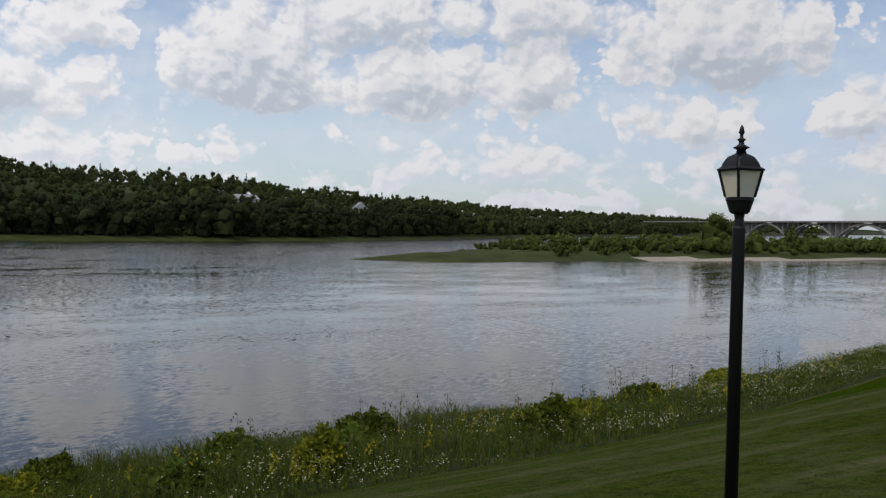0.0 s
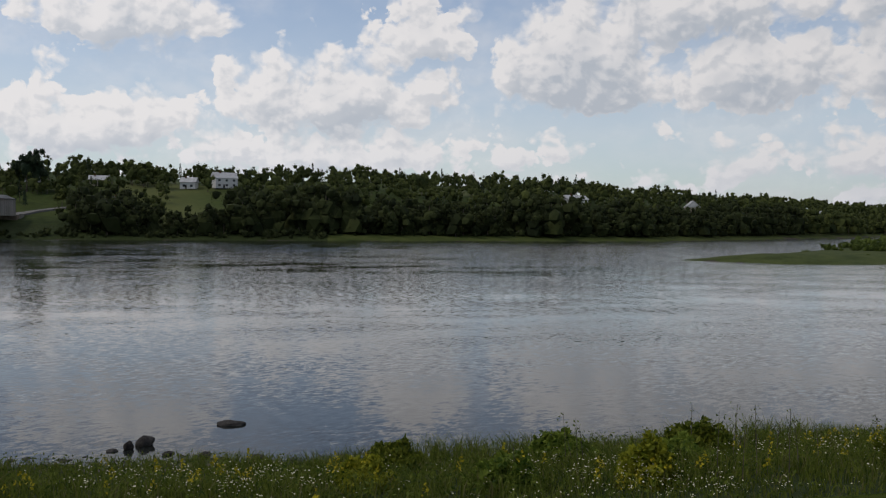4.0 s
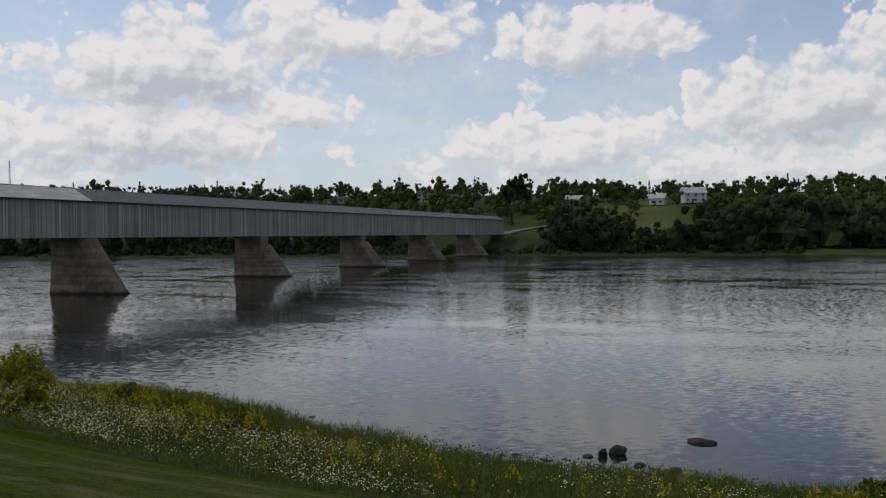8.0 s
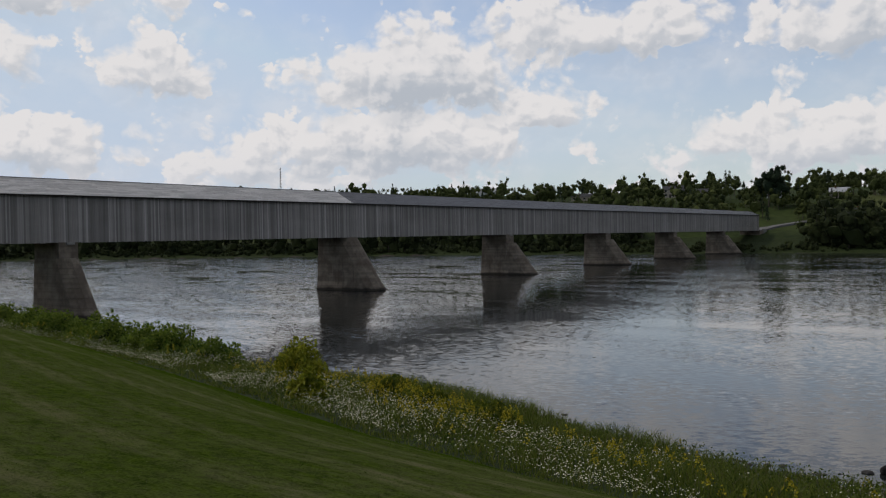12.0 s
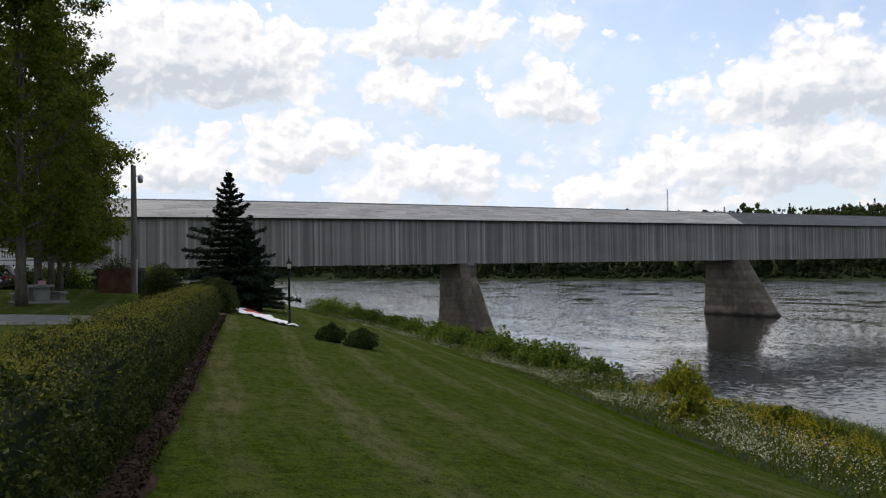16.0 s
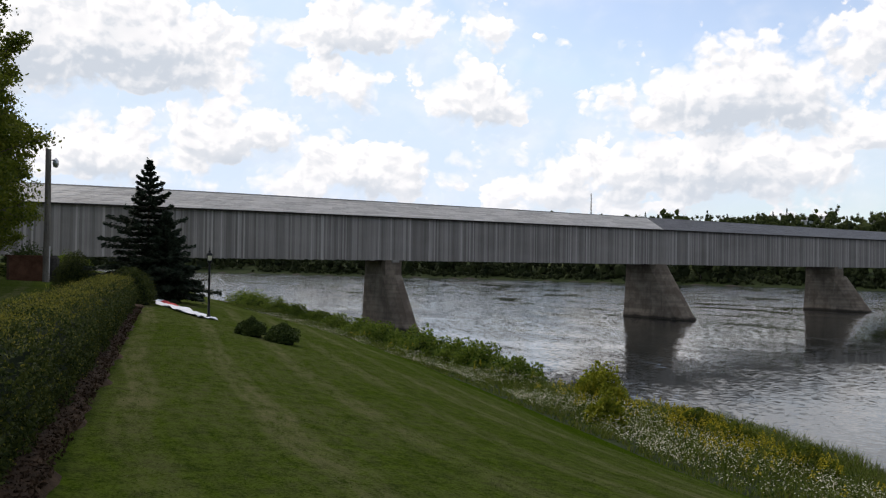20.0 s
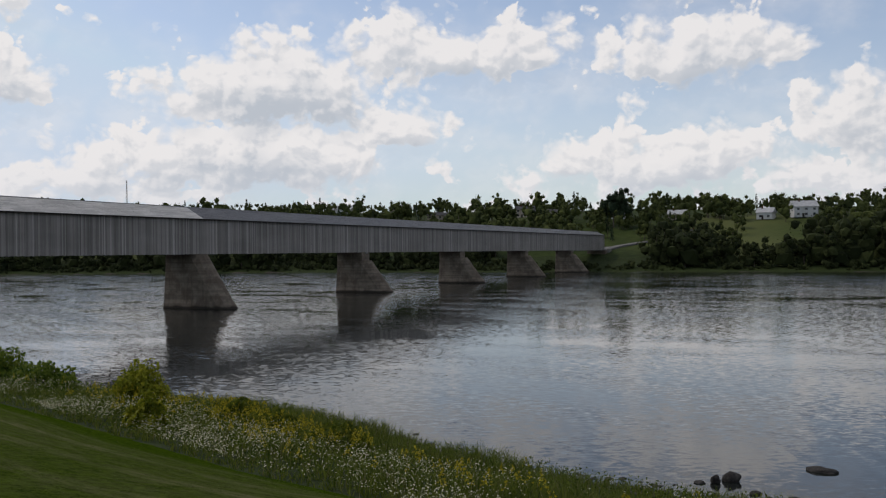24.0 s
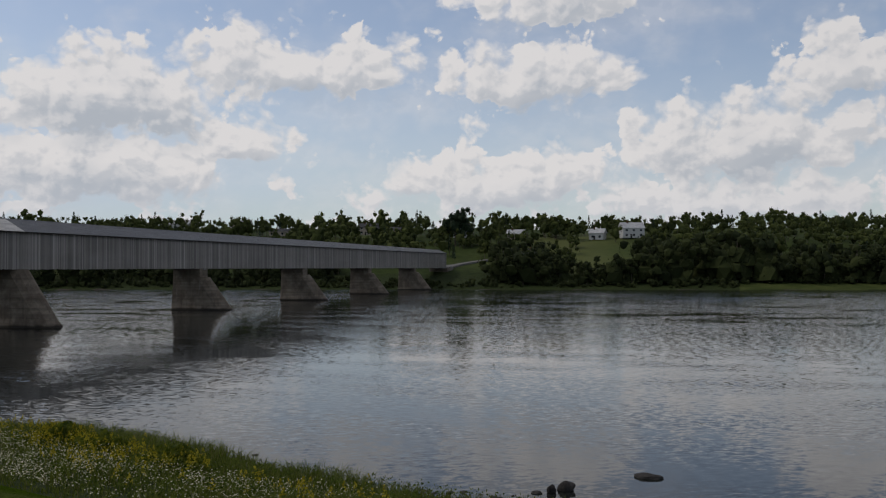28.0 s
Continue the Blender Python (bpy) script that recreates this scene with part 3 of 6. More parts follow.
FAR_X = (2300, 960, 630, 462, 366, 352, 342, 325, 283, 199, 60, -250, -1300)


def near_shore(y):
    return np.interp(y, NEAR_Y, NEAR_X)


def lawn_edge(y):
    return np.interp(y, EDGE_Y, EDGE_X)


def far_shore(y):
    return np.interp(y, FAR_Y, FAR_X)


def wave(x, y, s, ph=0.0):
    """Smooth, uneven swell between -1 and 1."""
    return (np.sin(x * s + 1.3 * np.sin(y * s * 0.7 + ph) + ph) + np.sin(y * s * 1.2 + 1.1 * np.sin(x * s * 0.8 - ph))) * 0.5


def island(x, y):
    """1 inside the island, falling to 0 at its rim and below outside."""
    cy = np.clip((-203 - y) / 60, 0, 1)
    west = np.interp(y, (-620, -350, -300, -250, -220, -203), (150, 156, 163, 165, 168, 184))
    east = np.interp(y, (-620, -350, -300, -203), (300, 300, 262, 188))
    d = np.minimum(x - west, east - x)
    d = np.minimum(d, (y + 640) * 0.5)
    d = np.minimum(d, (-202 - y) * 1.0)
    return d


def land(x, y):
    x, y = np.asarray(x, float), np.asarray(y, float)
    xn, le, xf = near_shore(y), lawn_edge(y), far_shore(y)
    s = le - x
    lawn = 3 + 5.0 * np.tanh(np.maximum(s, 0) / 12.4)
    bank = 3 * np.clip((xn - x) / (xn - le), 0, 1) ** 0.9
    bed = -np.minimum(2.5, 0.12 * np.minimum(np.maximum(x - xn, 0), np.maximum(xf - x, 0)))
    d = x - xf
    tall = np.interp(y, (-1500, -900, -450, -250, -50, 60, 150, 600, 1500), (0.6, 0.62, 0.8, 0.95, 1.0, 1.03, 1.04, 1.02, 0.9))
    hill = np.interp(d, (0, 4, 14, 30, 60, 140, 250, 500, 1000, 4000), (0, 0.7, 2.2, 4.2, 9.5, 25, 35, 42, 46, 60)) * np.where(d > 14, tall, 1)
    hill = hill + wave(x, y, 0.03) * np.clip(d / 60, 0, 1) * 1.5
    z = np.where(x < le, lawn, np.where(x < xn, bank, np.where(d > 0, hill, bed)))
    isl = island(x, y)
    z = np.where((isl > -6) & (x > xn) & (d < 0), np.maximum(z, np.clip(isl * 0.10, -0.6, 1.6) + wave(x, y, 0.11) * 0.25 * np.clip(isl / 6, 0, 1)), z)
    # rise of the near land far behind the town
    z = z + np.where(x < le, np.clip((s - 150) / 600, 0, 1) * 25, 0)
    return z


def axis(parts):
    out = []
    for a, b, n in parts:
        out.append(np.linspace(a, b, n, endpoint=False))
    out.append([parts[-1][1]])
    return np.concatenate(out)


gx = axis([(-4000, -400, 12), (-400, -60, 16), (-60, -12, 30), (-12, 30, 84), (30, 66, 48), (66, 330, 50), (330, 420, 36), (420, 700, 40), (700, 1500, 20), (1500, 4500, 14)])
gy = axis([(-4500, -1000, 16), (-1000, -400, 30), (-400, -160, 60), (-160, -40, 180), (-40, 60, 60), (60, 420, 50), (420, 1200, 30), (1200, 4500, 14)])
X, Y = np.meshgrid(gx, gy)
Zg = land(X, Y)
near_fine = (X < lawn_edge(Y)) & (X > -60)
Zg = Zg + np.where(near_fine, wave(X, Y, 0.55) * 0.035 + wave(X, Y, 1.7, 2.0) * 0.012, 0)
nx, ny = len(gx), len(gy)
gverts = np.stack([X.ravel(), Y.ravel(), Zg.ravel()], -1)
ii = (np.arange(ny - 1)[:, None] * nx + np.arange(nx - 1)[None]).ravel()
gfaces = np.stack([ii, ii + 1, ii + nx + 1, ii + nx], -1)
fc = gverts[gfaces].mean(1)
fx, fy, fz = fc.T
isl_f = island(fx, fy)
# the dark soil colour along the far shore stands in for tree shade
idx = np.where(fx < lawn_edge(fy), 0, np.where(fx < near_shore(fy) - 2.0, 1, np.where(fx < near_shore(fy) + 1.5, 2, np.where(fx > far_shore(fy) + 40, 4, np.where(fx > far_shore(fy) - 0.5, 1, 3)))))
idx = np.where((fx > far_shore(fy)) & (fx < far_shore(fy) + 15) & (fy < -130), 6, idx)
idx = np.where((isl_f > -1) & (idx == 3), np.where((isl_f < 7) & (fy < -285), 5, 6), idx)
ground_me = mesh("ground", gverts, gfaces, [M_LAWN, M_WILD, M_SHORE, M_BED, M_FIELD, M_SAND, M_MEADOW], idx, True)
edge_attr = ground_me.attributes.new("from_edge", "FLOAT", "POINT")
edge_attr.data.foreach_set("value", (lawn_edge(gverts[:, 1]) - gverts[:, 0]).astype(np.float32))
ground = tagged(put("ground", ground_me), "mown green lawn sloping to a wild river bank and wooded far hills", "ground", kind="structure")

wx = axis([(-1800, 20, 10), (20, 420, 80), (420, 3000, 14)])
wy = axis([(-4500, -600, 14), (-600, 500, 80), (500, 4500, 14)])
WX, WY = np.meshgrid(wx, wy)
wv = np.stack([WX.ravel(), WY.ravel(), 0 * WX.ravel()], -1)
wi = (np.arange(len(wy) - 1)[:, None] * len(wx) + np.arange(len(wx) - 1)[None]).ravel()
wf = np.stack([wi, wi + 1, wi + len(wx) + 1, wi + len(wx)], -1)
water_me = mesh("water", wv, wf, M_WATER, None, True)
off = wv[:, 0] - near_shore(wv[:, 1])
chop = np.interp(off, (0, 25, 60, 110, 180, 300), (0.16, 0.18, 0.21, 0.27, 0.42, 0.55)) + 0.18 * np.clip((wv[:, 1] + 50) / 40, 0, 1) + 0.50 * np.clip((wv[:, 1] + 4) / 25, 0, 1)
chop = chop * (1 + np.interp(wv[:, 1], (-170, -90, -40), (1.7, 0.5, 0.0)) * np.interp(off, (40, 200), (0.35, 1.0)))
riffle_attr = water_me.attributes.new("riffle", "FLOAT", "POINT")
riffle_attr.data.foreach_set("value", (np.clip((wv[:, 1] + 6) / 8, 0, 1) * np.clip((off - 20) / 60, 0, 1)).astype(np.float32))
chop_attr = water_me.attributes.new("chop", "FLOAT", "POINT")
chop_attr.data.foreach_set("value", chop.astype(np.float32))
water = tagged(put("water", water_me), "wide grey rippled river reflecting clouds", "river", kind="structure")

# ---------------------------------------------------------------- the covered bridge
SPAN, Y_FRONT, Y_BACK, Y_RIDGE = 55.8, -2.7, 4.1, 0.7
BRIDGE_END = 388.0


def deck_rise(x):
    return -0.35 * np.exp(-np.asarray(x) / 22.0)


def wall_foot(x):
    return 9.27 - 0.6 * (np.asarray(x) / 390.0) ** 2 + deck_rise(x) * 0.3


def eave_height(x):
    return 15.1 + 0.42 * (np.asarray(x) / 390.0) + deck_rise(x)


def ridge_height(x):
    return 17.45 - 0.3 * (np.asarray(x) / 390.0) + deck_rise(x) * 1.6


bridge = thing("covered_bridge", pose(0, 0, 0), "long weathered grey wooden covered bridge on concrete piers over the river", "bridge")


def siding(x0, x1, y, out, seed):
    """Upright boards with narrow gaps, each a slab of its own."""
    r = np.random.default_rng(seed)
    vs, fs = [], []
    x = x0
    while x < x1 - 0.05:
        w = min(r.uniform(0.19, 0.29), x1 - x)
        d = 0.03 + r.uniform(0, 0.02)
        drop = r.uniform(-0.06, 0.04)
        a, b = x + 0.006, x + w - 0.006
        za, zt = float(wall_foot(x)) + drop, float(eave_height(x)) + 0.12
        k = len(vs)
        for yy in (y, y + out * d):
            vs += [(a, yy, za), (b, yy, za), (b, yy, zt), (a, yy, zt)]
        fs += [(k + 4, k + 5, k + 6, k + 7), (k, k + 4, k + 7, k + 3), (k + 1, k + 2, k + 6, k + 5), (k, k + 1, k + 5, k + 4), (k, k + 3, k + 2, k + 1)]
        x += w
    return vs, fs


def roof_slope(x0, x1, y_eave, courses, seed):
    """Shingle courses, each lapped a little over the one below, in broken lengths."""
    r = np.random.default_rng(seed)
    vs, fs = [], []
    for c in range(courses):
        t0, t1 = c / courses, (c + 1) / courses + 0.03
        x = x0
        while x < x1 - 0.01:
            w = min(r.uniform(1.2, 4.0), x1 - x)
            k = len(vs)
            lift = 0.012 + r.uniform(0, 0.02)
            for t, up in ((t0, 0.035 + lift), (min(t1, 1), lift * 0.3)):
                for xx in (x, x + w):
                    e, rd = float(eave_height(xx)), float(ridge_height(xx))
                    vs.append((xx, y_eave + (Y_RIDGE - y_eave) * t, e + (rd - e) * t + up))
            vs += [(vs[k][0], vs[k][1], vs[k][2] - 0.05), (vs[k + 1][0], vs[k + 1][1], vs[k + 1][2] - 0.05)]
            fs += [(k, k + 1, k + 3, k + 2), (k + 4, k + 5, k + 1, k)]
            x += w
    return vs, fs


def strip(x0, x1, step, ring):
    """A long solid swept along x; ring(x) gives its section as (y, z) pairs."""
    xs = np.arange(x0, x1 + step * 0.5, step)
    vs, fs = [], []
    for x in xs:
        vs += [(float(x), yy, zz) for yy, zz in ring(float(x))]
    n = len(ring(float(x0)))
    for i in range(len(xs) - 1):
        for k in range(n):
            fs.append((i * n + k, i * n + (k + 1) % n, (i + 1) * n + (k + 1) % n, (i + 1) * n + k))
    fs += [tuple(range(n))[::-1], tuple(range((len(xs) - 1) * n, len(xs) * n))]
    return vs, fs


def joined(ob):
    """Boards and shingle lengths too small to pick apart."""
    ob["kind"] = "stuff"
    return ob


for k in range(7):
    xa, xb = k * SPAN, min((k + 1) * SPAN, BRIDGE_END)
    split_a, split_b = xa + (2.6 if k else 0), xb + (2.6 if k < 6 else 0)
    joined(put("front_siding", mesh("front_siding", *siding(split_a, split_b, Y_FRONT, -1, 20 + k), M_BOARD), bridge))
    joined(put("back_siding", mesh("back_siding", *siding(split_a, split_b, Y_BACK, 1, 40 + k), M_BOARD), bridge))
    mat = M_SHINGLE_OLD if k < 2 else M_SHINGLE_NEW
    cut_b = split_b - 2.2 if k == 1 else split_b
    cut_a = split_a - 2.2 if k == 2 else split_a
    joined(put("front_roof_slope", mesh("front_roof_slope", *roof_slope(cut_a, cut_b, Y_FRONT - 0.42, 15, 60 + k), mat), bridge,
        "silvery old wood shingles" if k < 2 else "newer dark grey shingles"))
    joined(put("back_roof_slope", mesh("back_roof_slope", *roof_slope(cut_a, cut_b, Y_BACK + 0.42, 6, 80 + k), mat), bridge))
    # the shadow under the roof edge is put into this board's dark colour
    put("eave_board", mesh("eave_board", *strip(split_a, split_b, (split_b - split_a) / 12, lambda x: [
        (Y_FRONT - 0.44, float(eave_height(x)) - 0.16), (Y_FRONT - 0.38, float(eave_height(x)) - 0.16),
        (Y_FRONT - 0.38, float(eave_height(x)) + 0.02), (Y_FRONT - 0.44, float(eave_height(x)) + 0.02)]), M_TIMBER), bridge, "eave board, coloured dark for the shadow under the roof")
    put("deck", mesh("deck", *strip(split_a, split_b, (split_b - split_a) / 12, lambda x: [
        (Y_FRONT + 0.1, float(wall_foot(x)) + 0.25), (Y_BACK - 0.1, float(wall_foot(x)) + 0.25),
        (Y_BACK - 0.1, float(wall_foot(x)) + 0.6), (Y_FRONT + 0.1, float(wall_foot(x)) + 0.6)]), M_TIMBER), bridge)
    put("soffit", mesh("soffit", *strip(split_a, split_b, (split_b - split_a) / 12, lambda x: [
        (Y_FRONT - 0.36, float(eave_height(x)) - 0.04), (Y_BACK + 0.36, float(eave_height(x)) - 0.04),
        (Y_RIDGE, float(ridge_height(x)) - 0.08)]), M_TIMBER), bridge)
    for j in range(14):
        xj = xa + (j + 0.5) * (xb - xa) / 14
        part("cross_beam", box_bm(xj, (Y_FRONT + Y_BACK) / 2, float(wall_foot(xj)) + 0.14, 0.3, Y_BACK - Y_FRONT - 0.25, 0.3), M_TIMBER, bridge)
for y in (Y_FRONT + 0.25, Y_BACK - 0.25):
    put("bottom_chord", mesh("bottom_chord", *strip(0, BRIDGE_END, BRIDGE_END / 60, lambda x, y=y: [
        (y - 0.15, float(wall_foot(x)) + 0.05), (y + 0.15, float(wall_foot(x)) + 0.05), (y + 0.15, float(wall_foot(x)) + 0.5), (y - 0.15, float(wall_foot(x)) + 0.5)]), M_TIMBER), bridge)
put("ridge_cap", mesh("ridge_cap", *strip(0, BRIDGE_END, BRIDGE_END / 80, lambda x: [
    (Y_RIDGE - 0.16, float(ridge_height(x)) - 0.02), (Y_RIDGE + 0.16, float(ridge_height(x)) - 0.02), (Y_RIDGE, float(ridge_height(x)) + 0.09)]), M_SHINGLE_NEW), bridge)
for xe in (0.0, BRIDGE_END):
    e, rd, f = float(eave_height(xe)), float(ridge_height(xe)), float(wall_foot(xe))
    bm = bmesh.new()
    for q in ([(Y_FRONT, f), (Y_FRONT + 0.9, f), (Y_FRONT + 0.9, e - 1.2), (Y_FRONT, e)], [(Y_BACK, f), (Y_BACK, e), (Y_BACK - 0.9, e - 1.2), (Y_BACK - 0.9, f)],
              [(Y_FRONT, e), (Y_FRONT + 0.9, e - 1.2), (Y_BACK - 0.9, e - 1.2), (Y_BACK, e), (Y_RIDGE, rd - 0.1)]):
        a = [bm.verts.new((xe - 0.06, yy, zz)) for yy, zz in q]
        b = [bm.verts.new((xe + 0.06, yy, zz)) for yy, zz in q]
        bm.faces.new(a)
        bm.faces.new(b[::-1])
        for i in range(len(q)):
            bm.faces.new((a[i], b[i], b[(i + 1) % len(q)], a[(i + 1) % len(q)]))
    part("portal_front", bm, M_WHITE, bridge, "white-painted portal boards")


def pier_bm(top, stepped, half=2.0, back=3.9, tip=-9.9):
    """A concrete pier: a long block with a raked cutwater towards the current."""
    bm = bmesh.new()
    shoulder = 7.3 if stepped else top - 0.05
    rake0, rake1 = tip, (-4.3 if stepped else -3.6)
    lifts = [(-2.5, 0)] + [(z, 0) for z in np.linspace(0.0, shoulder, 7)]
    rings = []
    levels = []
    for (z0, _), (z1, _) in zip(lifts, lifts[1:]):
        levels += [(z0 + 0.03, 0.0), (z1 - 0.03, 0.0), (z1, 0.05)]
    for z, groove in levels:
        t = max(0.0, z) / shoulder
        yn = rake0 + (rake1 - rake0) * t + groove * 1.2
        hw = half - 0.22 * t - groove
        yf = back - 0.3 * t - groove
        if z < 0.6:
            hw, yn, yf = hw + 0.12, yn - 0.1, yf + 0.08
        ring = [(-hw, yf), (hw, yf), (hw, yn + 2.1), (hw * 0.72, yn + 0.9), (hw * 0.35, yn + 0.2), (0, yn), (-hw * 0.35, yn + 0.2), (-hw * 0.72, yn + 0.9), (-hw, yn + 2.1)]
        rings.append([bm.verts.new((x, y, z)) for x, y in ring])
    for a, b in zip(rings, rings[1:]):
        for k in range(9):
            bm.faces.new((a[k], a[(k + 1) % 9], b[(k + 1) % 9], b[k]))
    bm.faces.new(rings[-1])
    bm.faces.new(rings[0][::-1])
    return bm


for k in range(1, 7):
    stepped = k >= 3
    top = float(wall_foot(k * SPAN)) + 0.05
    p = thing("bridge_pier", pose(k * SPAN + (0.3 if k > 1 else 1.5), 0, 0), "stained grey concrete pier with a raked cutwater standing in the river" if k > 1 else
              "stained grey concrete pier standing on the stony near shore", "bridge pier", "piers under the covered bridge")
    part("shaft", pier_bm(top, stepped) if k > 1 else pier_bm(top, True, 1.6, 2.7, -8.4), M_CONCRETE, p)
    if stepped or k == 1:
        part("bearing_block", box_bm(0, 0.4 if k > 1 else -0.2, (top + 7.2) / 2, 3.3 if k > 1 else 2.6, 6.6 if k > 1 else 5.4, top - 7.2, 0.06), M_CONCRETE, p)
    part("bearing_seat", box_bm(0.2, -2.9, top - 0.16, 1.1, 0.5, 0.32, 0.03), M_PALE, p, "pale concrete bearing seat")

for xe, lab in ((BRIDGE_END + 0.2, "tall pale concrete abutment at the far end of the covered bridge"), (-2.6, "concrete abutment at the near end of the covered bridge")):
    a = thing("abutment", pose(xe, 0, 0), lab, "abutment")
    z0 = 0.5 if xe > 0 else 5.0
    zt = float(wall_foot(abs(xe) if xe > 0 else 0))
    part("breast_wall", box_bm(0, 0.7, (z0 + zt) / 2, 4.6, 8.6, zt - z0, 0.08), M_CONCRETE, a)
    part("wing_wall", box_bm(4.6 if xe > 0 else -4.6, -3.8, (z0 + zt) / 2 + 0.4, 5.4, 0.7, zt - z0 + 0.8, 0.05), M_PALE, a)

# ---------------------------------------------------------------- far trees


_ico = bmesh.new()
bmesh.ops.create_icosphere(_ico, subdivisions=2, radius=1.0)
ICO_V, ICO_F = np.array([v.co[:] for v in _ico.verts]), np.array([[v.index for v in f.verts] for f in _ico.faces])
_ico.free()
_ico = bmesh.new()
bmesh.ops.create_icosphere(_ico, subdivisions=1, radius=1.0)
ICO_SMALL_V, ICO_SMALL_F = np.array([v.co[:] for v in _ico.verts]), np.array([[v.index for v in f.verts] for f in _ico.faces])
_ico.free()


def crown_lobes(r, h, w, lobes, low):
    """Centres and radii of the rounded masses that make a crown."""
    c = np.stack([r.normal(0, 0.25, lobes) * w, r.normal(0, 0.25, lobes) * w, h * r.uniform(0.30, 0.86, lobes)], -1)
    c[:, :2] *= np.clip(1.5 - 0.9 * c[:, 2:] / h, 0.5, 1.2)
    rad = w * r.uniform(0.10, 0.21, lobes) * np.clip(1.4 - c[:, 2] / h * 0.6, 0.6, 1.2)
    c[0], rad[0] = (0, 0, h * 0.48), w * 0.33
    if low:
        c[1], rad[1] = (r.normal(0, 0.1) * w, r.normal(0, 0.1) * w, h * 0.2), w * 0.38
    return c, rad


def pine_points(r, h, w, n):
    t = r.random(n) ** 0.8
    lay = np.floor(t * 11) / 11
    rad = w * 0.5 * (1 - t) * (0.55 + 0.45 * (1 - (t * 11 - lay * 11))) + 0.15
    a = r.uniform(0, 2 * np.pi, n)
    q = rad * np.sqrt(r.uniform(0.15, 1, n))
    return np.stack([q * np.cos(a), q * np.sin(a), h * (0.10 + 0.9 * t)], -1)


class Wood:
    """Gathers many trees into one mesh: leaf clumps and trunks."""

    def __init__(self):
        self.lv, self.lf, self.sv, self.sf, self.tv, self.tf, self.n, self.k, self.m = [], [], [], [], [], [], 0, 0, 0

    def add(self, x, y, z, h, w, n, size, r, pine=False, fill=0.12):
        if pine:
            p = pine_points(r, h, w, n)
            out = np.stack([p[:, 0], p[:, 1], np.full(n, 0.15 * w)], -1)
        else:
            c, rad = crown_lobes(r, h, w, int(r.integers(11, 16)) if n > 280 else int(r.integers(6, 9)), fill > 0.2)
            iv_, if_ = (ICO_V, ICO_F) if n > 800 else (ICO_SMALL_V, ICO_SMALL_F)
            solid = c[:, None] + iv_[None] * rad[:, None, None] * r.uniform(0.50, 1.08, (len(c), len(iv_), 1)) * np.array([1, 1, 1.1])
            solid[..., 2] = np.maximum(solid[..., 2], h * 0.03)
            self.sv.append(solid.reshape(-1, 3) + np.array([x, y, z]))
            self.sf.append((if_[None] + (np.arange(len(c)) * len(iv_))[:, None, None]).reshape(-1, 3) + self.k)
            self.k += len(c) * len(iv_)
            pick = r.integers(0, len(c), n)
            out = r.normal(size=(n, 3))
            out /= np.linalg.norm(out, axis=1)[:, None]
            p = c[pick] + out * (rad[pick] * r.uniform(0.75, 1.28, n))[:, None] * np.array([1, 1, 1.15])
            p[:, 2] = np.maximum(p[:, 2], h * 0.04)
        # leaf clumps that lie roughly along the crown's surface
        out = out / (np.linalg.norm(out, axis=1)[:, None] + 1e-9) + r.normal(0, 0.45, (n, 3))
        a = np.cross(out, r.normal(size=(n, 3)))
        a /= np.linalg.norm(a, axis=1)[:, None] + 1e-9
        b = np.cross(out, a)
        b /= np.linalg.norm(b, axis=1)[:, None] + 1e-9
        s = (size * r.uniform(0.5, 1.2, n) * 0.5)[:, None]
        p = p + np.array([x, y, z])
        v = np.stack([p - a * s, p + b * s * 0.8, p + a * s, p - b * s * 0.8], 1).reshape(-1, 3)
        self.lv.append(v)
        self.lf.append(np.arange(4 * n).reshape(-1, 4) + self.n)
        self.n += len(v)
        q = 0.018 * h
        s = np.array([(math.cos(a) * q, math.sin(a) * q) for a in np.arange(5) * 2 * np.pi / 5])
        tv = np.concatenate([np.c_[s + (x, y), np.full(5, z - 0.5)], np.c_[s * 0.3 + (x, y), np.full(5, z + h * 0.75)]])
        self.tv.append(tv)
        self.tf += [(self.m + k, self.m + (k + 1) % 5, self.m + 5 + (k + 1) % 5, self.m + 5 + k) for k in range(5)]
        self.m += 10

    def build(self, name, label, category, mat, group="", kind="stuff"):
        t = thing(name, pose(0, 0, 0), label, category, group, kind)
        put("foliage", mesh("foliage", np.concatenate(self.lv), np.concatenate(self.lf), mat), t)
        if self.sv:
            joined(put("crowns", mesh("crowns", np.concatenate(self.sv), np.concatenate(self.sf), mat), t))
        put("trunks", mesh("trunks", np.concatenate(self.tv), self.tf, M_BARK), t)
        return t


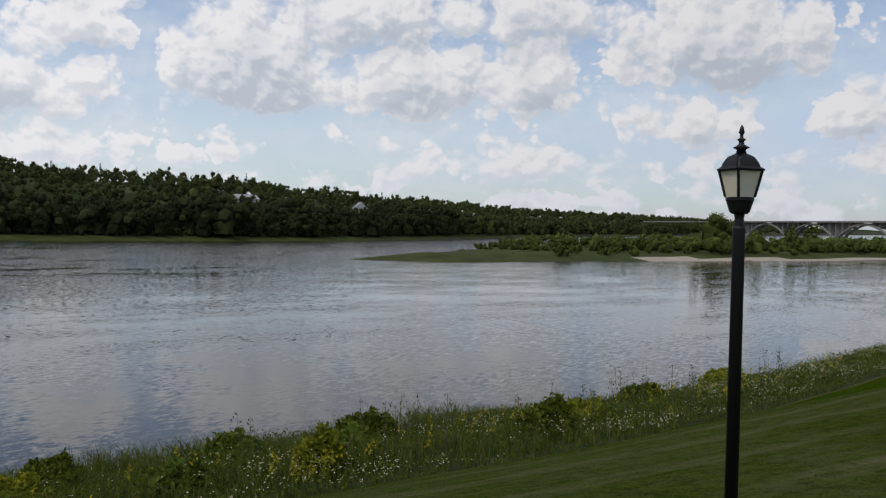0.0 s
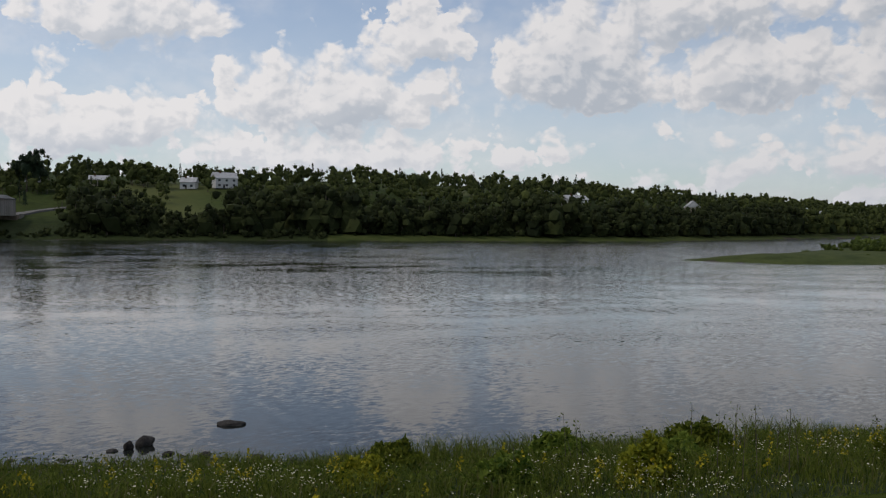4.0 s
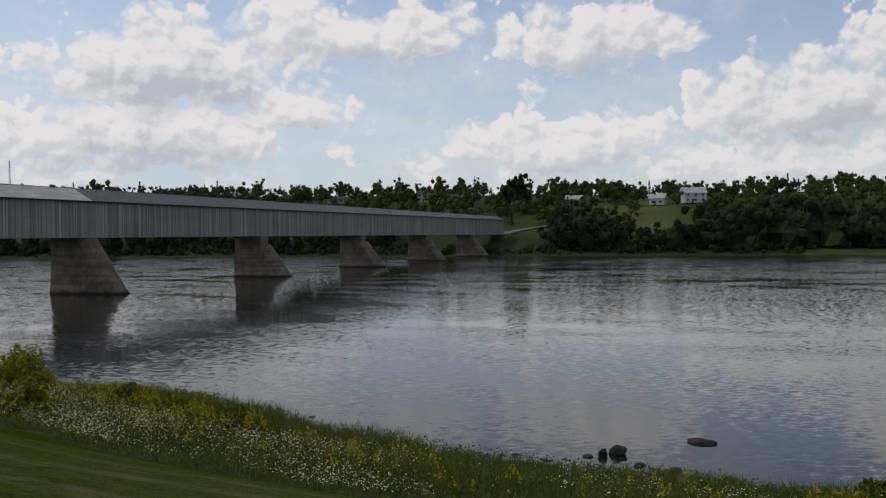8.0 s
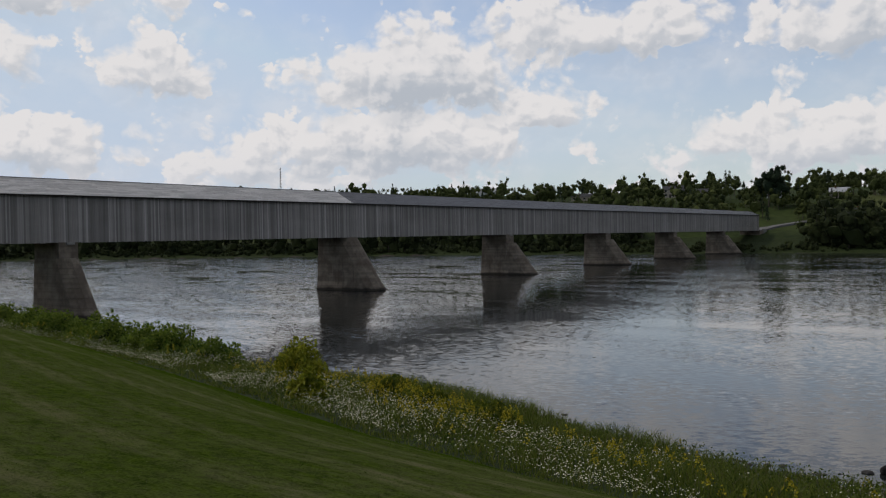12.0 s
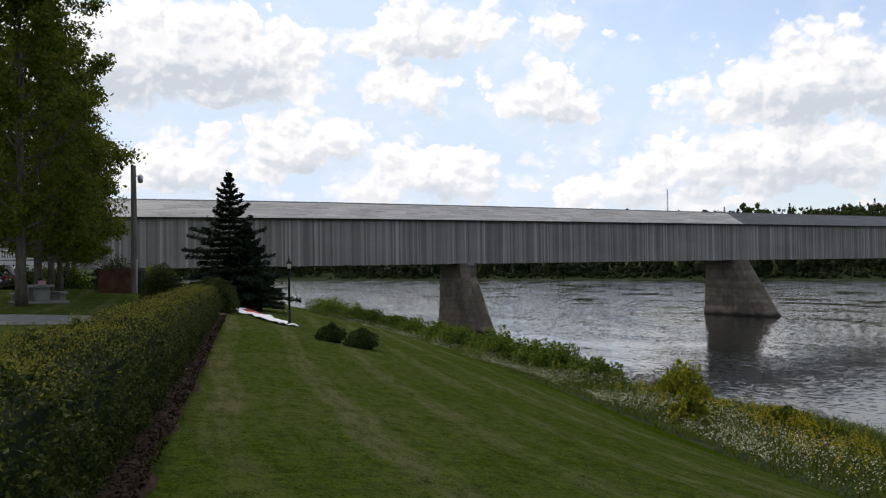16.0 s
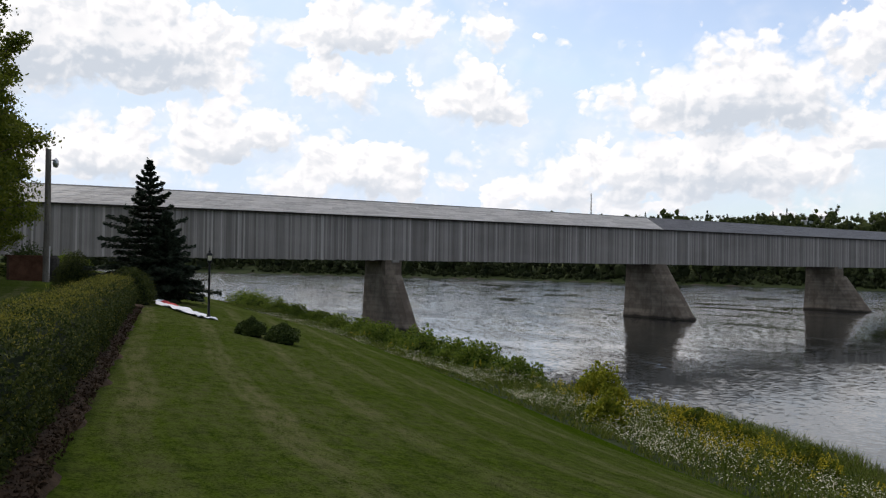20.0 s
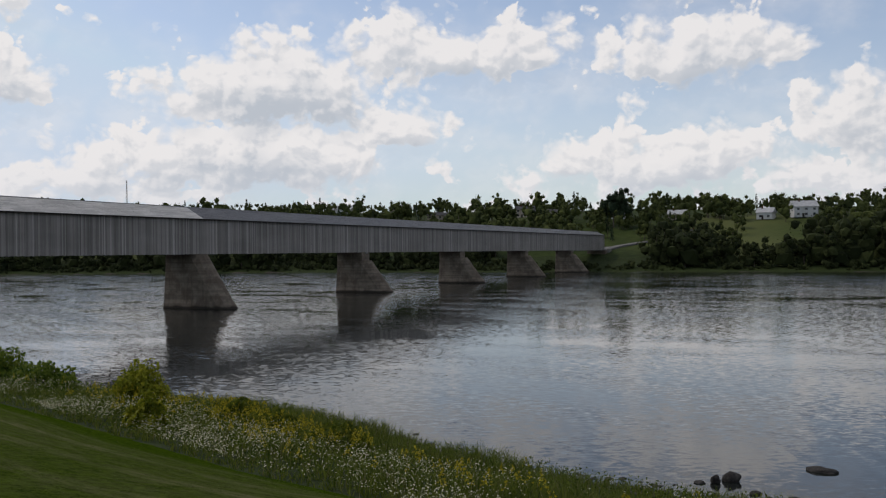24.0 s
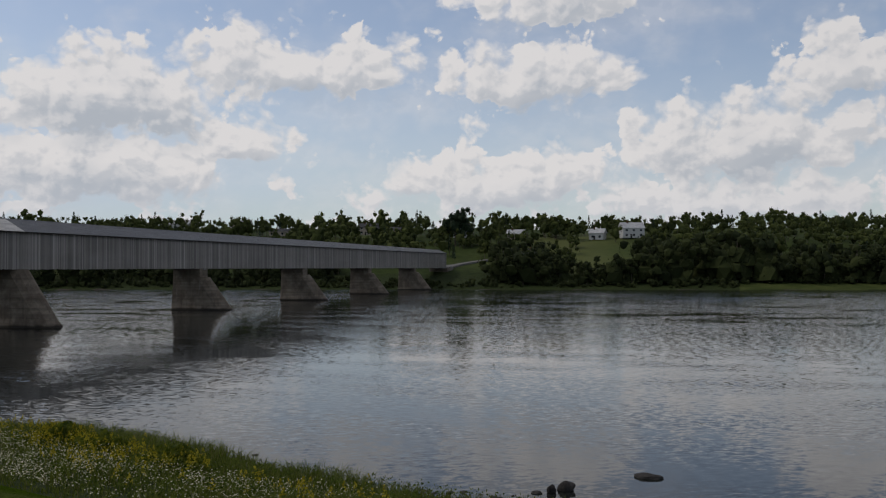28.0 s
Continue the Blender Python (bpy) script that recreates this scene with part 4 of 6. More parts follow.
HOUSES = [
    # x, y, turn, length, depth, wall height, roof height, wall, roof
    (481, -84, 20, 12, 9, 5.5, 3.2, "white", "pale"), (478, -66, -10, 8, 7, 3.6, 2.6, "white", "pale"), (486, 13, 10, 9, 8, 5.5, 3.0, "white", "dark"),
    (500, 62, 15, 15, 8, 3.2, 2.2, "tan", "dark"), (505, 118, 5, 16, 8, 3.0, 2.0, "white", "dark"), (508, 137, 8, 14, 8, 3.0, 2.0, "tan", "dark"),
    (560, 240, 0, 16, 9, 4.5, 3.0, "white", "pale"), (575, 200, 10, 14, 9, 4.0, 3.0, "tan", "pale"), (480, -20, 5, 9, 7, 3.2, 2.4, "tan", "pale"),
    (462, -278, 12, 13, 9, 4.5, 2.6, "white", "pale"), (545, -395, 70, 13, 9, 4.0, 4.5, "tan", "pale"), (560, -470, 20, 12, 8, 4.0, 3.0, "white", "dark"),
    (640, -560, 30, 14, 9, 4.0, 3.0, "white", "pale"), (520, 82, 12, 12, 8, 5.0, 2.6, "tan", "dark"), (610, 330, 5, 20, 10, 4.0, 3.0, "white", "pale"),
    (430, -38, -15, 8, 6, 2.8, 2.0, "tan", "dark"),
]


def clear_of_houses(x, y):
    ex, ey = -5.5, -102.5
    for hx, hy, *_ in HOUSES:
        a = math.atan2(y - ey, x - ex) - math.atan2(hy - ey, hx - ex)
        d, dh = math.hypot(x - ex, y - ey), math.hypot(hx - ex, hy - ey)
        if abs(a) * dh < 8.5 and dh - 20 < d < dh + 8:
            return False
    return True


wood_r = np.random.default_rng(11)
front, back, conif, isl_wood = Wood(), Wood(), Wood(), Wood()
# tall belt along the far bank, its shade put into the darker foliage colour, then looser trees up the hill
for y in np.arange(-440, 640, 5.2):
    for row in range(3):
        yy = y + wood_r.uniform(-3, 3)
        xx = far_shore(yy) + 15 + row * 13 + wood_r.uniform(-5, 5)
        if -27 < yy < 42:
            continue
        gap = -94 < yy < -62
        h = wood_r.uniform(11, 21) + 2.5 * math.sin(yy * 0.045) + 2 * math.sin(yy * 0.13)
        if yy > 40:
            h *= 0.65
        if -62 < yy < -15:
            h *= 0.95
        if gap:
            h *= 0.62 if row == 0 else 0.42
        if yy < -180:
            h *= 0.85
        front.add(xx, yy, float(land(xx, yy)), h, h * wood_r.uniform(0.62, 0.85), 340 if yy < 100 else 150, 0.8 if yy < 100 else 1.1, wood_r, False, 0.22)
for k in range(1900):
    yy = wood_r.uniform(-640, 620) if k < 1300 else wood_r.uniform(-330, 260)
    d = wood_r.uniform(52, 340) if k < 1300 else wood_r.uniform(50, 170)
    xx = far_shore(yy) + d
    if not clear_of_houses(xx, yy) or (-44 < yy < 24 and d < 78) or (104 < yy < 138 and 110 < d < 165) or (-92 < yy < -62 and 50 < d < 118):
        continue
    h = wood_r.uniform(5, 12.5) + 5 * max(0.0, math.sin(yy * 0.06) * math.sin(xx * 0.05 + yy * 0.023))
    z = float(land(xx, yy))
    if wood_r.random() < 0.08:
        conif.add(xx, yy, z, h * 1.05, h * 0.5, 160, 0.9, wood_r, True)
    else:
        back.add(xx, yy, z, h, h * wood_r.uniform(0.6, 0.85), 160, 0.75, wood_r)
for k in range(950):
    yy = wood_r.uniform(-2300, -520)
    d = wood_r.uniform(6, 420)
    xx = far_shore(yy) + d
    h = wood_r.uniform(9, 16)
    back.add(xx, yy, float(land(xx, yy)), h, h * 0.95, 40, 1.6, wood_r)
for k in range(420):
    yy = wood_r.uniform(420, 2200)
    xx = far_shore(yy) + wood_r.uniform(8, 800)
    h = wood_r.uniform(9, 16)
    back.add(xx, yy, float(land(xx, yy)), h, h * 0.9, 40, 1.6, wood_r)
for yy in np.arange(-1000, -440, 6.5):
    for row in range(2):
        y2 = yy + wood_r.uniform(-3, 3)
        xx = far_shore(y2) + 16 + row * 14 + wood_r.uniform(-5, 5)
        h = wood_r.uniform(12, 18) + 2 * math.sin(y2 * 0.05)
        back.add(xx, y2, float(land(xx, y2)), h, h * wood_r.uniform(0.6, 0.8), 130, 1.2, wood_r, False, 0.22)
front.build("riverside_woods", "dense dark green deciduous trees along the far river bank", "woods", M_RIVERSIDE_SHADED)
back.build("hillside_woods", "green deciduous trees scattered over the far hillside", "woods", M_FAR_LEAF)
conif.build("hillside_conifers", "dark conifers among the far hillside houses", "conifers", M_FAR_PINE)

pine_r = np.random.default_rng(31)
for px, py, ph in ((452, 8.5, 24), (455, 4.5, 23), (458, 12.5, 17)):
    w = Wood()
    w.add(0, 0, 0, ph, ph * 0.42, 1500, 0.9, pine_r)
    t = w.build("tall_pine", "tall dark pine above the far end of the bridge", "pine tree", M_FAR_PINE, "pines above the far bridge end", "")
    t.matrix_world = pose(px, py, float(land(px, py)) - 0.2)

bushes = Wood()
for k in range(1300):
    yy = wood_r.uniform(-430, 400)
    xx = far_shore(yy) + wood_r.uniform(2.5 if yy > -130 else 12, 22)
    if -26 < yy < 8 and xx > 352:
        continue
    h = wood_r.uniform(0.8, 3.6) * min(1, (xx - far_shore(yy)) / 9 + 0.25)
    bushes.add(xx, yy, float(land(xx, yy)) - 0.2, h, h * 1.5, 24, 0.6, wood_r)
# the bank's shade is put into the dark colour of these bushes
bushes.build("far_bank_bushes", "low dark bushes along the far shore", "bushes", M_RIVERSIDE_SHADED)

# island: scrub, one round tree, thin trees behind the sand
for k in range(560):
    yy = wood_r.uniform(-560, -208)
    west = float(np.interp(yy, (-620, -350, -300, -250, -220), (150, 156, 163, 165, 168)))
    off = wood_r.uniform(5, 95)
    xx = west + off
    if island(xx, yy) < 3 or (yy < -290 and off < 13):
        continue
    grow = np.clip((-235 - yy) / 90, 0.05, 1)
    if yy > -262 and wood_r.random() < 0.8:
        continue
    h = wood_r.uniform(1.6, 5.8) * grow
    isl_wood.add(xx, yy, float(land(xx, yy)) - 0.2, h, h * 1.6, 140, 0.55, wood_r)
isl_wood.build("island_scrub", "low green scrub covering the river island", "scrub", M_ISLAND)
for px, py, ph, pw in ((186, -338, 14, 13), (190, -385, 12, 5), (186, -392, 11, 5), (178, -372, 6, 4), (200, -318, 5, 6), (192, -300, 4, 6), (176, -262, 3.2, 5), (215, -345, 6.5, 6)):
    w = Wood()
    w.add(0, 0, 0, ph, pw, 2600 if pw > 9 else 420, 0.6, wood_r)
    t = w.build("island_tree", "rounded green tree on the river island" if pw > 5 else "thin tree on the river island", "tree", M_ISLAND, "island trees", "")
    t.matrix_world = pose(px, py, float(land(px, py)) - 0.15)

# ---------------------------------------------------------------- houses on the far hill


def house(x, y, turn, length, depth, wall, roof, wall_kind, roof_kind):
    wall_mat, roof_mat = (M_HOUSE_SHADED_WHITE if wall_kind == "white" else M_TAN), (M_ROOF_PALE if roof_kind == "pale" else M_ROOF_DARK)
    h = thing("house", pose(x, y, float(land(x, y)) - 0.3, 0, 0, 90 + turn), f"{wall_kind} hillside house with a {roof_kind} gable roof", "house", "houses on the far hill")
    part("wall", box_bm(0, 0, wall / 2, length, depth, wall), wall_mat, h)
    bm = bmesh.new()
    e = 0.5
    pts = [(-length / 2 - e, -depth / 2 - e, wall - 0.1), (-length / 2 - e, 0, wall + roof), (-length / 2 - e, depth / 2 + e, wall - 0.1)]
    a = [bm.verts.new(p) for p in pts]
    b = [bm.verts.new((-p[0], p[1], p[2])) for p in pts]
    bm.faces.new(a)
    bm.faces.new(b[::-1])
    for i in range(3):
        bm.faces.new((a[i], b[i], b[(i + 1) % 3], a[(i + 1) % 3]))
    part("roof", bm, roof_mat, h)
    part("chimney", box_bm(length * 0.2, 0.6, wall + roof + 0.1, 0.7, 0.7, 1.4), M_BRICK, h)
    n = max(2, int(length / 3.2))
    for lev in range(1 if wall < 4.6 else 2):
        for i in range(n):
            wx_ = -length / 2 + (i + 0.5) * length / n
            for sy in (-1, 1):
                wi_ = part("window", box_bm(wx_, sy * (depth / 2 + 0.02), 1.6 + lev * 2.6, 1.3, 0.12, 1.25), M_WINDOW, h)
                if sy > 0:
                    part("window_frame", box_bm(wx_, sy * (depth / 2 + 0.06), 0.92 + lev * 2.6, 1.6, 0.14, 0.1), M_WHITE, wi_)
    part("door", box_bm(length * 0.12, depth / 2 + 0.03, 1.05, 1.0, 0.12, 2.1), M_TIMBER, h)
    return h


for spec in HOUSES:
    house(*spec)

# radio mast behind the hill
mast = thing("radio_mast", pose(679, 577, 44), "thin steel lattice radio mast on the far ridge", "mast")
for a in range(3):
    c, s = math.cos(a * 2.094), math.sin(a * 2.094)
    part("leg", tube_bm([(c * 1.1, s * 1.1, -8), (c * 0.45, s * 0.45, 42)], [0.22, 0.16], 5), M_GREYWOOD, mast)
for j in range(14):
    z = -4 + j * 3.3
    q = 1.05 - j * 0.04
    part("brace", tube_bm([(q, 0, z), (-q * 0.5, q * 0.87, z + 1.6), (-q * 0.5, -q * 0.87, z + 3.2)], [0.1, 0.1, 0.1], 4), M_GREYWOOD, mast)

# road that leaves the far portal and climbs the hill
road_pts = [(389, 0.7), (398, 0.0), (408, -4), (418, -12), (427, -22), (436, -34)]
rv, rf = [], []
for i, (x, y) in enumerate(road_pts):
    z = max(float(land(x, y)) + 0.25, 9.0 + i * 0.45)
    dx, dy = (1, -0.5) if i > 1 else (1, 0)
    q = math.hypot(dx, dy)
    for s in (-3.4, 3.4):
        for dz in (0.0, -3.5):
            rv.append((x - dy / q * s, y + dx / q * s, z + dz))
for i in range(len(road_pts) - 1):
    a, b = i * 4, i * 4 + 4
    rf += [(a, a + 2, b + 2, b), (a, b, b + 1, a + 1), (a + 2, a + 3, b + 3, b + 2)]
tagged(put("road", mesh("road", rv, rf, M_GRAVEL)), "pale grey road climbing from the far end of the bridge", "road", kind="structure")

# concrete arch road bridge far down the river
arch = thing("arch_bridge", pose(0, 0, 0), "distant pale concrete arch road bridge across the river", "bridge")
A0, A1 = Vector((600, -745, 0)), Vector((194, -558.5, 0))
along = (A1 - A0).normalized()
ang = math.degrees(math.atan2(along.y, along.x))
rotm = Matrix.Rotation(radians(ang), 4, "Z")
mid = (A0 + A1) / 2
part("deck", box_bm(mid.x, mid.y, 15.35, (A1 - A0).length, 8, 0.6, 0, None, rotm), M_PALE, arch)
part("parapet", box_bm(mid.x, mid.y, 15.85, (A1 - A0).length, 7.6, 0.4, 0, None, rotm), M_PALE, arch)
ARCH_SPAN = 56.0
for j in range(1, 6):
    c0 = A0 + along * (92 + j * ARCH_SPAN)
    part("pier", box_bm(c0.x, c0.y, 2.2, 3.2, 6, 8.4, 0.2, None, rotm), M_PALE, arch)
    for side in (-2.4, 2.4):
        rib = [c0 + along * (ARCH_SPAN * u) + Vector((-along.y * side, along.x * side, 3.4 + 10.6 * math.sin(math.pi * u) ** 0.8)) for u in np.linspace(0, 1, 15)]
        part("arch_rib", tube_bm(rib, [0.75] * 15, 6), M_PALE, arch)
    for u in (0.0, 0.12, 0.24, 0.36, 0.64, 0.76, 0.88):
        p = c0 + along * (ARCH_SPAN * u)
        z0 = 3.4 + 10.6 * math.sin(math.pi * u) ** 0.8
        part("column", box_bm(p.x, p.y, (z0 + 15) / 2, 0.9, 5, 15 - z0, 0, None, rotm), M_PALE, arch)

# ---------------------------------------------------------------- lamp posts


def lamp_post(height, m, label):
    t = thing("lamp_post", m, label, "lamp post", "black lantern posts on the lawn")
    h0 = height - 0.59
    part("base", lathe_bm([(0.11, -0.15), (0.11, 0.03), (0.085, 0.07), (0.055, 0.16)], 16), M_BLACK, t)
    part("pole", lathe_bm([(0.044, 0.1), (0.041, h0 - 0.12), (0.043, h0 - 0.10), (0.042, h0 - 0.08)], 16), M_BLACK, t, "matt black steel pole", True)
    part("neck", lathe_bm([(0.033, h0 - 0.09), (0.030, h0 - 0.03), (0.036, h0 + 0.005)], 14), M_BLACK, t)
    part("cup", lathe_bm([(0.05, h0), (0.066, h0 + 0.015), (0.086, h0 + 0.08), (0.092, h0 + 0.09), (0.092, h0 + 0.11), (0.08, h0 + 0.112)], 16), M_BLACK, t)
    z0, z1, r0, r1 = h0 + 0.112, h0 + 0.285, 0.092, 0.136
    turn = radians(32)
    cor = lambda r, k, z: Vector((r * math.cos(turn + k * math.pi / 2), r * math.sin(turn + k * math.pi / 2), z))
    for k in range(4):
        part("corner_bar", tube_bm([cor(r0, k, z0), cor(r1, k, z1)], [0.010, 0.010], 6), M_BLACK, t)
        bm = bmesh.new()
        q = [cor(r0 * 0.97, k, z0), cor(r0 * 0.97, k + 1, z0), cor(r1 * 0.97, k + 1, z1), cor(r1 * 0.97, k, z1)]
        c = sum(q, Vector()) / 4
        inn = [p + (Vector((0, 0, p.z)) - p).normalized() * 0.006 for p in q]
        a, b = [bm.verts.new(p) for p in q], [bm.verts.new(p) for p in inn]
        bm.faces.new(a)
        bm.faces.new(b[::-1])
        for i in range(4):
            bm.faces.new((a[i], b[i], b[(i + 1) % 4], a[(i + 1) % 4]))
        part("pane", bm, M_LAMP_GLASS, t, "cream frosted lantern pane")
    bm = lathe_bm([(0.162, z1), (0.168, z1 + 0.012), (0.138, z1 + 0.03), (0.125, z1 + 0.06), (0.098, z1 + 0.095), (0.05, z1 + 0.118), (0.03, z1 + 0.125)], 4, None, Matrix.Rotation(turn, 4, "Z"))
    bmesh.ops.bevel(bm, geom=[e for e in bm.edges if abs(e.verts[0].co.z - e.verts[1].co.z) > 0.005], offset=0.02, segments=3, affect="EDGES")
    part("hood", bm, M_BLACK, t, "flared black lantern hood")
    z2 = z1 + 0.12
    part("finial", lathe_bm([(0.034, z2), (0.028, z2 + 0.02), (0.055, z2 + 0.035), (0.02, z2 + 0.055), (0.016, z2 + 0.075), (0.03, z2 + 0.088), (0.012, z2 + 0.10), (0.010, z2 + 0.12), (0.02, z2 + 0.135), (0.012, z2 + 0.165), (0.003, z2 + 0.185)], 12), M_BLACK, t, "", True)
    return t


LA, LB = (-1.975, -107.17), (5.93, -71.5)
lamp_post(9.97 - float(land(*LA)), pose(*LA, float(land(*LA))), "black lantern post with cream panes on the lawn beside the river")
lamp_post(9.66 - float(land(*LB)), pose(*LB, float(land(*LB))), "black lantern post with cream panes near the dark spruce")

# ---------------------------------------------------------------- hedge and its bed


def hedge_line(y):
    """The x of the hedge's foot on the lawn side."""
    return -4.62 + (y + 95.25) * 0.325


HY0, HY1, HW, HH = -103.5, -69.6, 1.05, 1.08
hr = np.random.default_rng(5)


def hedge_section(a):
    """A rounded box section, a from 0 (lawn foot) over the top to 1 (far foot): offset across and height."""
    a = np.asarray(a)
    per = 2 * HH + HW
    d = a * per
    x = np.where(d < HH, 0.10 * np.sin(d / HH * np.pi), np.where(d < HH + HW, -(d - HH), -HW - 0.08 * np.sin((d - HH - HW) / HH * np.pi)))
    z = np.where(d < HH, d, np.where(d < HH + HW, HH + 0.04 * np.sin((d - HH) / HW * np.pi), HH - (d - HH - HW)))
    round_ = 0.16
    cz = np.clip((z - (HH - round_)) / round_, 0, 1)
    x = x + np.where(x > -HW / 2, -1, 1) * 0.10 * cz ** 2
    return x, z


hedge = thing("hedge", pose(0, 0, 0), "clipped green hedge with yellowish new shoots beside a mulch strip", "hedge")
# solid inside the leaf layer, coloured dark as the shade between the leaves
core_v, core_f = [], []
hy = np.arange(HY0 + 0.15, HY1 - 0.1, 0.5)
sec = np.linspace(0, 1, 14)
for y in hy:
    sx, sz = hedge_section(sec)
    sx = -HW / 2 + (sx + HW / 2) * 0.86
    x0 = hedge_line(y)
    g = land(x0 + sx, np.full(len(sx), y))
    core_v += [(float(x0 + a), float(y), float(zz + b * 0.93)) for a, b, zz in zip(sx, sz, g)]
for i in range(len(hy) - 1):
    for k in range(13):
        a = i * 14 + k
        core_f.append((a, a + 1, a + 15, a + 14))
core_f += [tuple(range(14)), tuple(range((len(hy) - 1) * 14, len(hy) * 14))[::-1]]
put("shade_core", mesh("shade_core", core_v, core_f, M_CORE), hedge)


def hedge_leaves(n, depth, top_only, near_pull, seed):
    r = np.random.default_rng(seed)
    y = HY0 + (HY1 - HY0) * r.random(n) ** near_pull
    a = r.uniform(0.30, 0.72, n) if top_only else r.random(n)
    sx, sz = hedge_section(a)
    dep = r.uniform(-0.05, depth, n)
    x = -HW / 2 + (sx + HW / 2) * (1 - dep * 0.9)
    z = np.maximum(sz * (1 - dep * 0.5), 0.03)
    swell = 0.07 * wave(y * 1.0, a * 3.0, 2.2) + 0.07 * wave(y, a * 9, 5.1, 1.0) + 0.04 * wave(y * 1.3, a * 22, 9.0, 2.0)
    x = x + np.sign(sx + HW / 2) * swell
    z = z + swell * (a > 0.3) * (a < 0.72)
    xx = hedge_line(y) + x
    end = np.clip((y - (HY1 - 0.5)) / 0.5, 0, 1)
    return np.stack([xx, y, land(xx, y) + z * (1 - 0.06 * end)], -1)


def end_leaves(n, seed):
    r = np.random.default_rng(seed)
    u, w = r.random(n), r.random(n)
    x = hedge_line(HY1) - HW * u
    z = HH * w * 0.97
    y = np.full(n, HY1) + r.uniform(-0.1, 0.06, n)
    return np.stack([x, y, land(x, y) + z], -1)


hp = np.concatenate([hedge_leaves(125000, 0.10, False, 1.5, 51), hedge_leaves(26000, 0.25, False, 1.2, 52), end_leaves(2500, 53)])
put("leaves", mesh("leaves", *leaf_arrays(hp, hr.uniform(0.028, 0.058, len(hp)), 0.6, 0.1, 54), M_HEDGE), hedge)
tp = hedge_leaves(26000, 0.02, True, 1.4, 55)
tp[:, 2] += hr.uniform(0.0, 0.09, len(tp))
tp2 = hedge_leaves(8000, 0.02, False, 1.4, 57)
tp = np.concatenate([tp, tp2])
put("fresh_growth", mesh("fresh_growth", *leaf_arrays(tp, hr.uniform(0.02, 0.04, len(tp)), 0.5, 0.9, 56), M_HEDGE_TIP), hedge, "yellow-green new shoots")

mv, mf = [], []
mys = np.arange(HY0, HY1 + 1.4, 0.25)
for y in mys:
    x0 = float(hedge_line(y))
    q = 0.36 + 0.09 * math.sin(y * 1.9) + 0.06 * math.sin(y * 5.3)
    for u, lift in ((-1.4, 0.03), (-0.3, 0.035), (0.1, 0.05), (q * 0.7, 0.045), (q, -0.03)):
        mv.append((x0 + u, float(y), float(land(x0 + u, y)) + lift + 0.04 * (u < q)))
for i in range(len(mys) - 1):
    for k in range(4):
        a = i * 5 + k
        mf.append((a, a + 1, a + 6, a + 5))
tagged(put("mulch_bed", mesh("mulch_bed", mv, mf, M_MULCH, None, True)), "brown bark mulch strip along the hedge", "mulch bed", kind="structure")
cn = 5200
cy = HY0 + 6 + (HY1 - HY0 - 6) * hr.random(cn) ** 1.5
cxm = hedge_line(cy) + hr.uniform(-0.1, 0.40, cn)
chips = np.stack([cxm, cy, land(cxm, cy) + 0.085], -1)
tagged(put("mulch_chips", mesh("mulch_chips", *leaf_arrays(chips, hr.uniform(0.03, 0.08, cn), 0.5, 0, 58), M_MULCH)), "loose bark chips under the hedge", "bark chips", kind="stuff")

# ---------------------------------------------------------------- trees on the upper lawn


def branch(bm, start, way, length, radius, r, ends, depth):
    pts, rad = [start], [radius]
    p, d = start.copy(), way.normalized()
    n = 5
    for i in range(n):
        d = (d + Vector(r.normal(0, 0.10, 3)) + Vector((0, 0, 0.05))).normalized()
        p = p + d * length / n
        pts.append(p.copy())
        rad.append(radius * (1 - 0.8 * (i + 1) / n))
        if depth > 0 and i >= 1:
            for _ in range(2):
                a = Vector(r.normal(0, 1, 3)).cross(d).normalized()
                branch(bm, p, (d * 0.7 + a * 0.75).normalized(), length * r.uniform(0.35, 0.55) * (1 - 0.1 * i), radius * 0.4, r, ends, depth - 1)
    tube_bm(pts, rad, 5 if depth else 4, bm)
    ends += [(q, length) for q in pts[2:]]


def shade_tree(seed, height, spread, leaves):
    """Trunk, limbs and the leaf places of a broad-leaved tree, widest at a third of its height."""
    r = np.random.default_rng(seed)
    trunk = bmesh.new()
    pts = [Vector((0.02 * i * r.normal(), 0.02 * i * r.normal(), height * 0.90 * i / 9 - (0.2 if i == 0 else 0))) for i in range(10)]
    rad = [0.21 * (1 - 0.095 * i) + (0.06 if i == 0 else 0) for i in range(10)]
    tube_bm(pts, rad, 12, trunk)
    limbs, ends = bmesh.new(), []
    n = 44
    for i in range(n):
        t = 0.15 + 0.82 * (i / (n - 1)) ** 1.1
        z = height * 0.90 * t
        rise = 0.05 + 1.15 * t
        reach = spread * float(np.interp((z + 1.4 * rise) / height, (0.14, 0.22, 0.33, 0.5, 0.65, 0.8, 0.95, 1.1), (0.62, 0.9, 1.0, 0.86, 0.68, 0.52, 0.32, 0.12)))
        a = i * 2.4 + r.uniform(-0.5, 0.5)
        branch(limbs, Vector((0, 0, z)), Vector((math.cos(a), math.sin(a), rise)), reach * 0.84 * math.hypot(1, rise) * r.uniform(0.72, 1.12), 0.065 * (1.15 - t), r, ends, 1)
    e = np.array([tuple(p) for p, _ in ends])
    e = e[r.random(len(e)) < 0.5]
    weight = r.uniform(0.2, 1.0, len(e))
    k = r.choice(len(e), leaves, p=weight / weight.sum())
    lp = e[k] + r.normal(0, 0.21, (leaves, 3)) * np.array([1.15, 1.15, 0.75])
    lp = lp[lp[:, 2] > height * 0.15]
    return trunk, limbs, lp


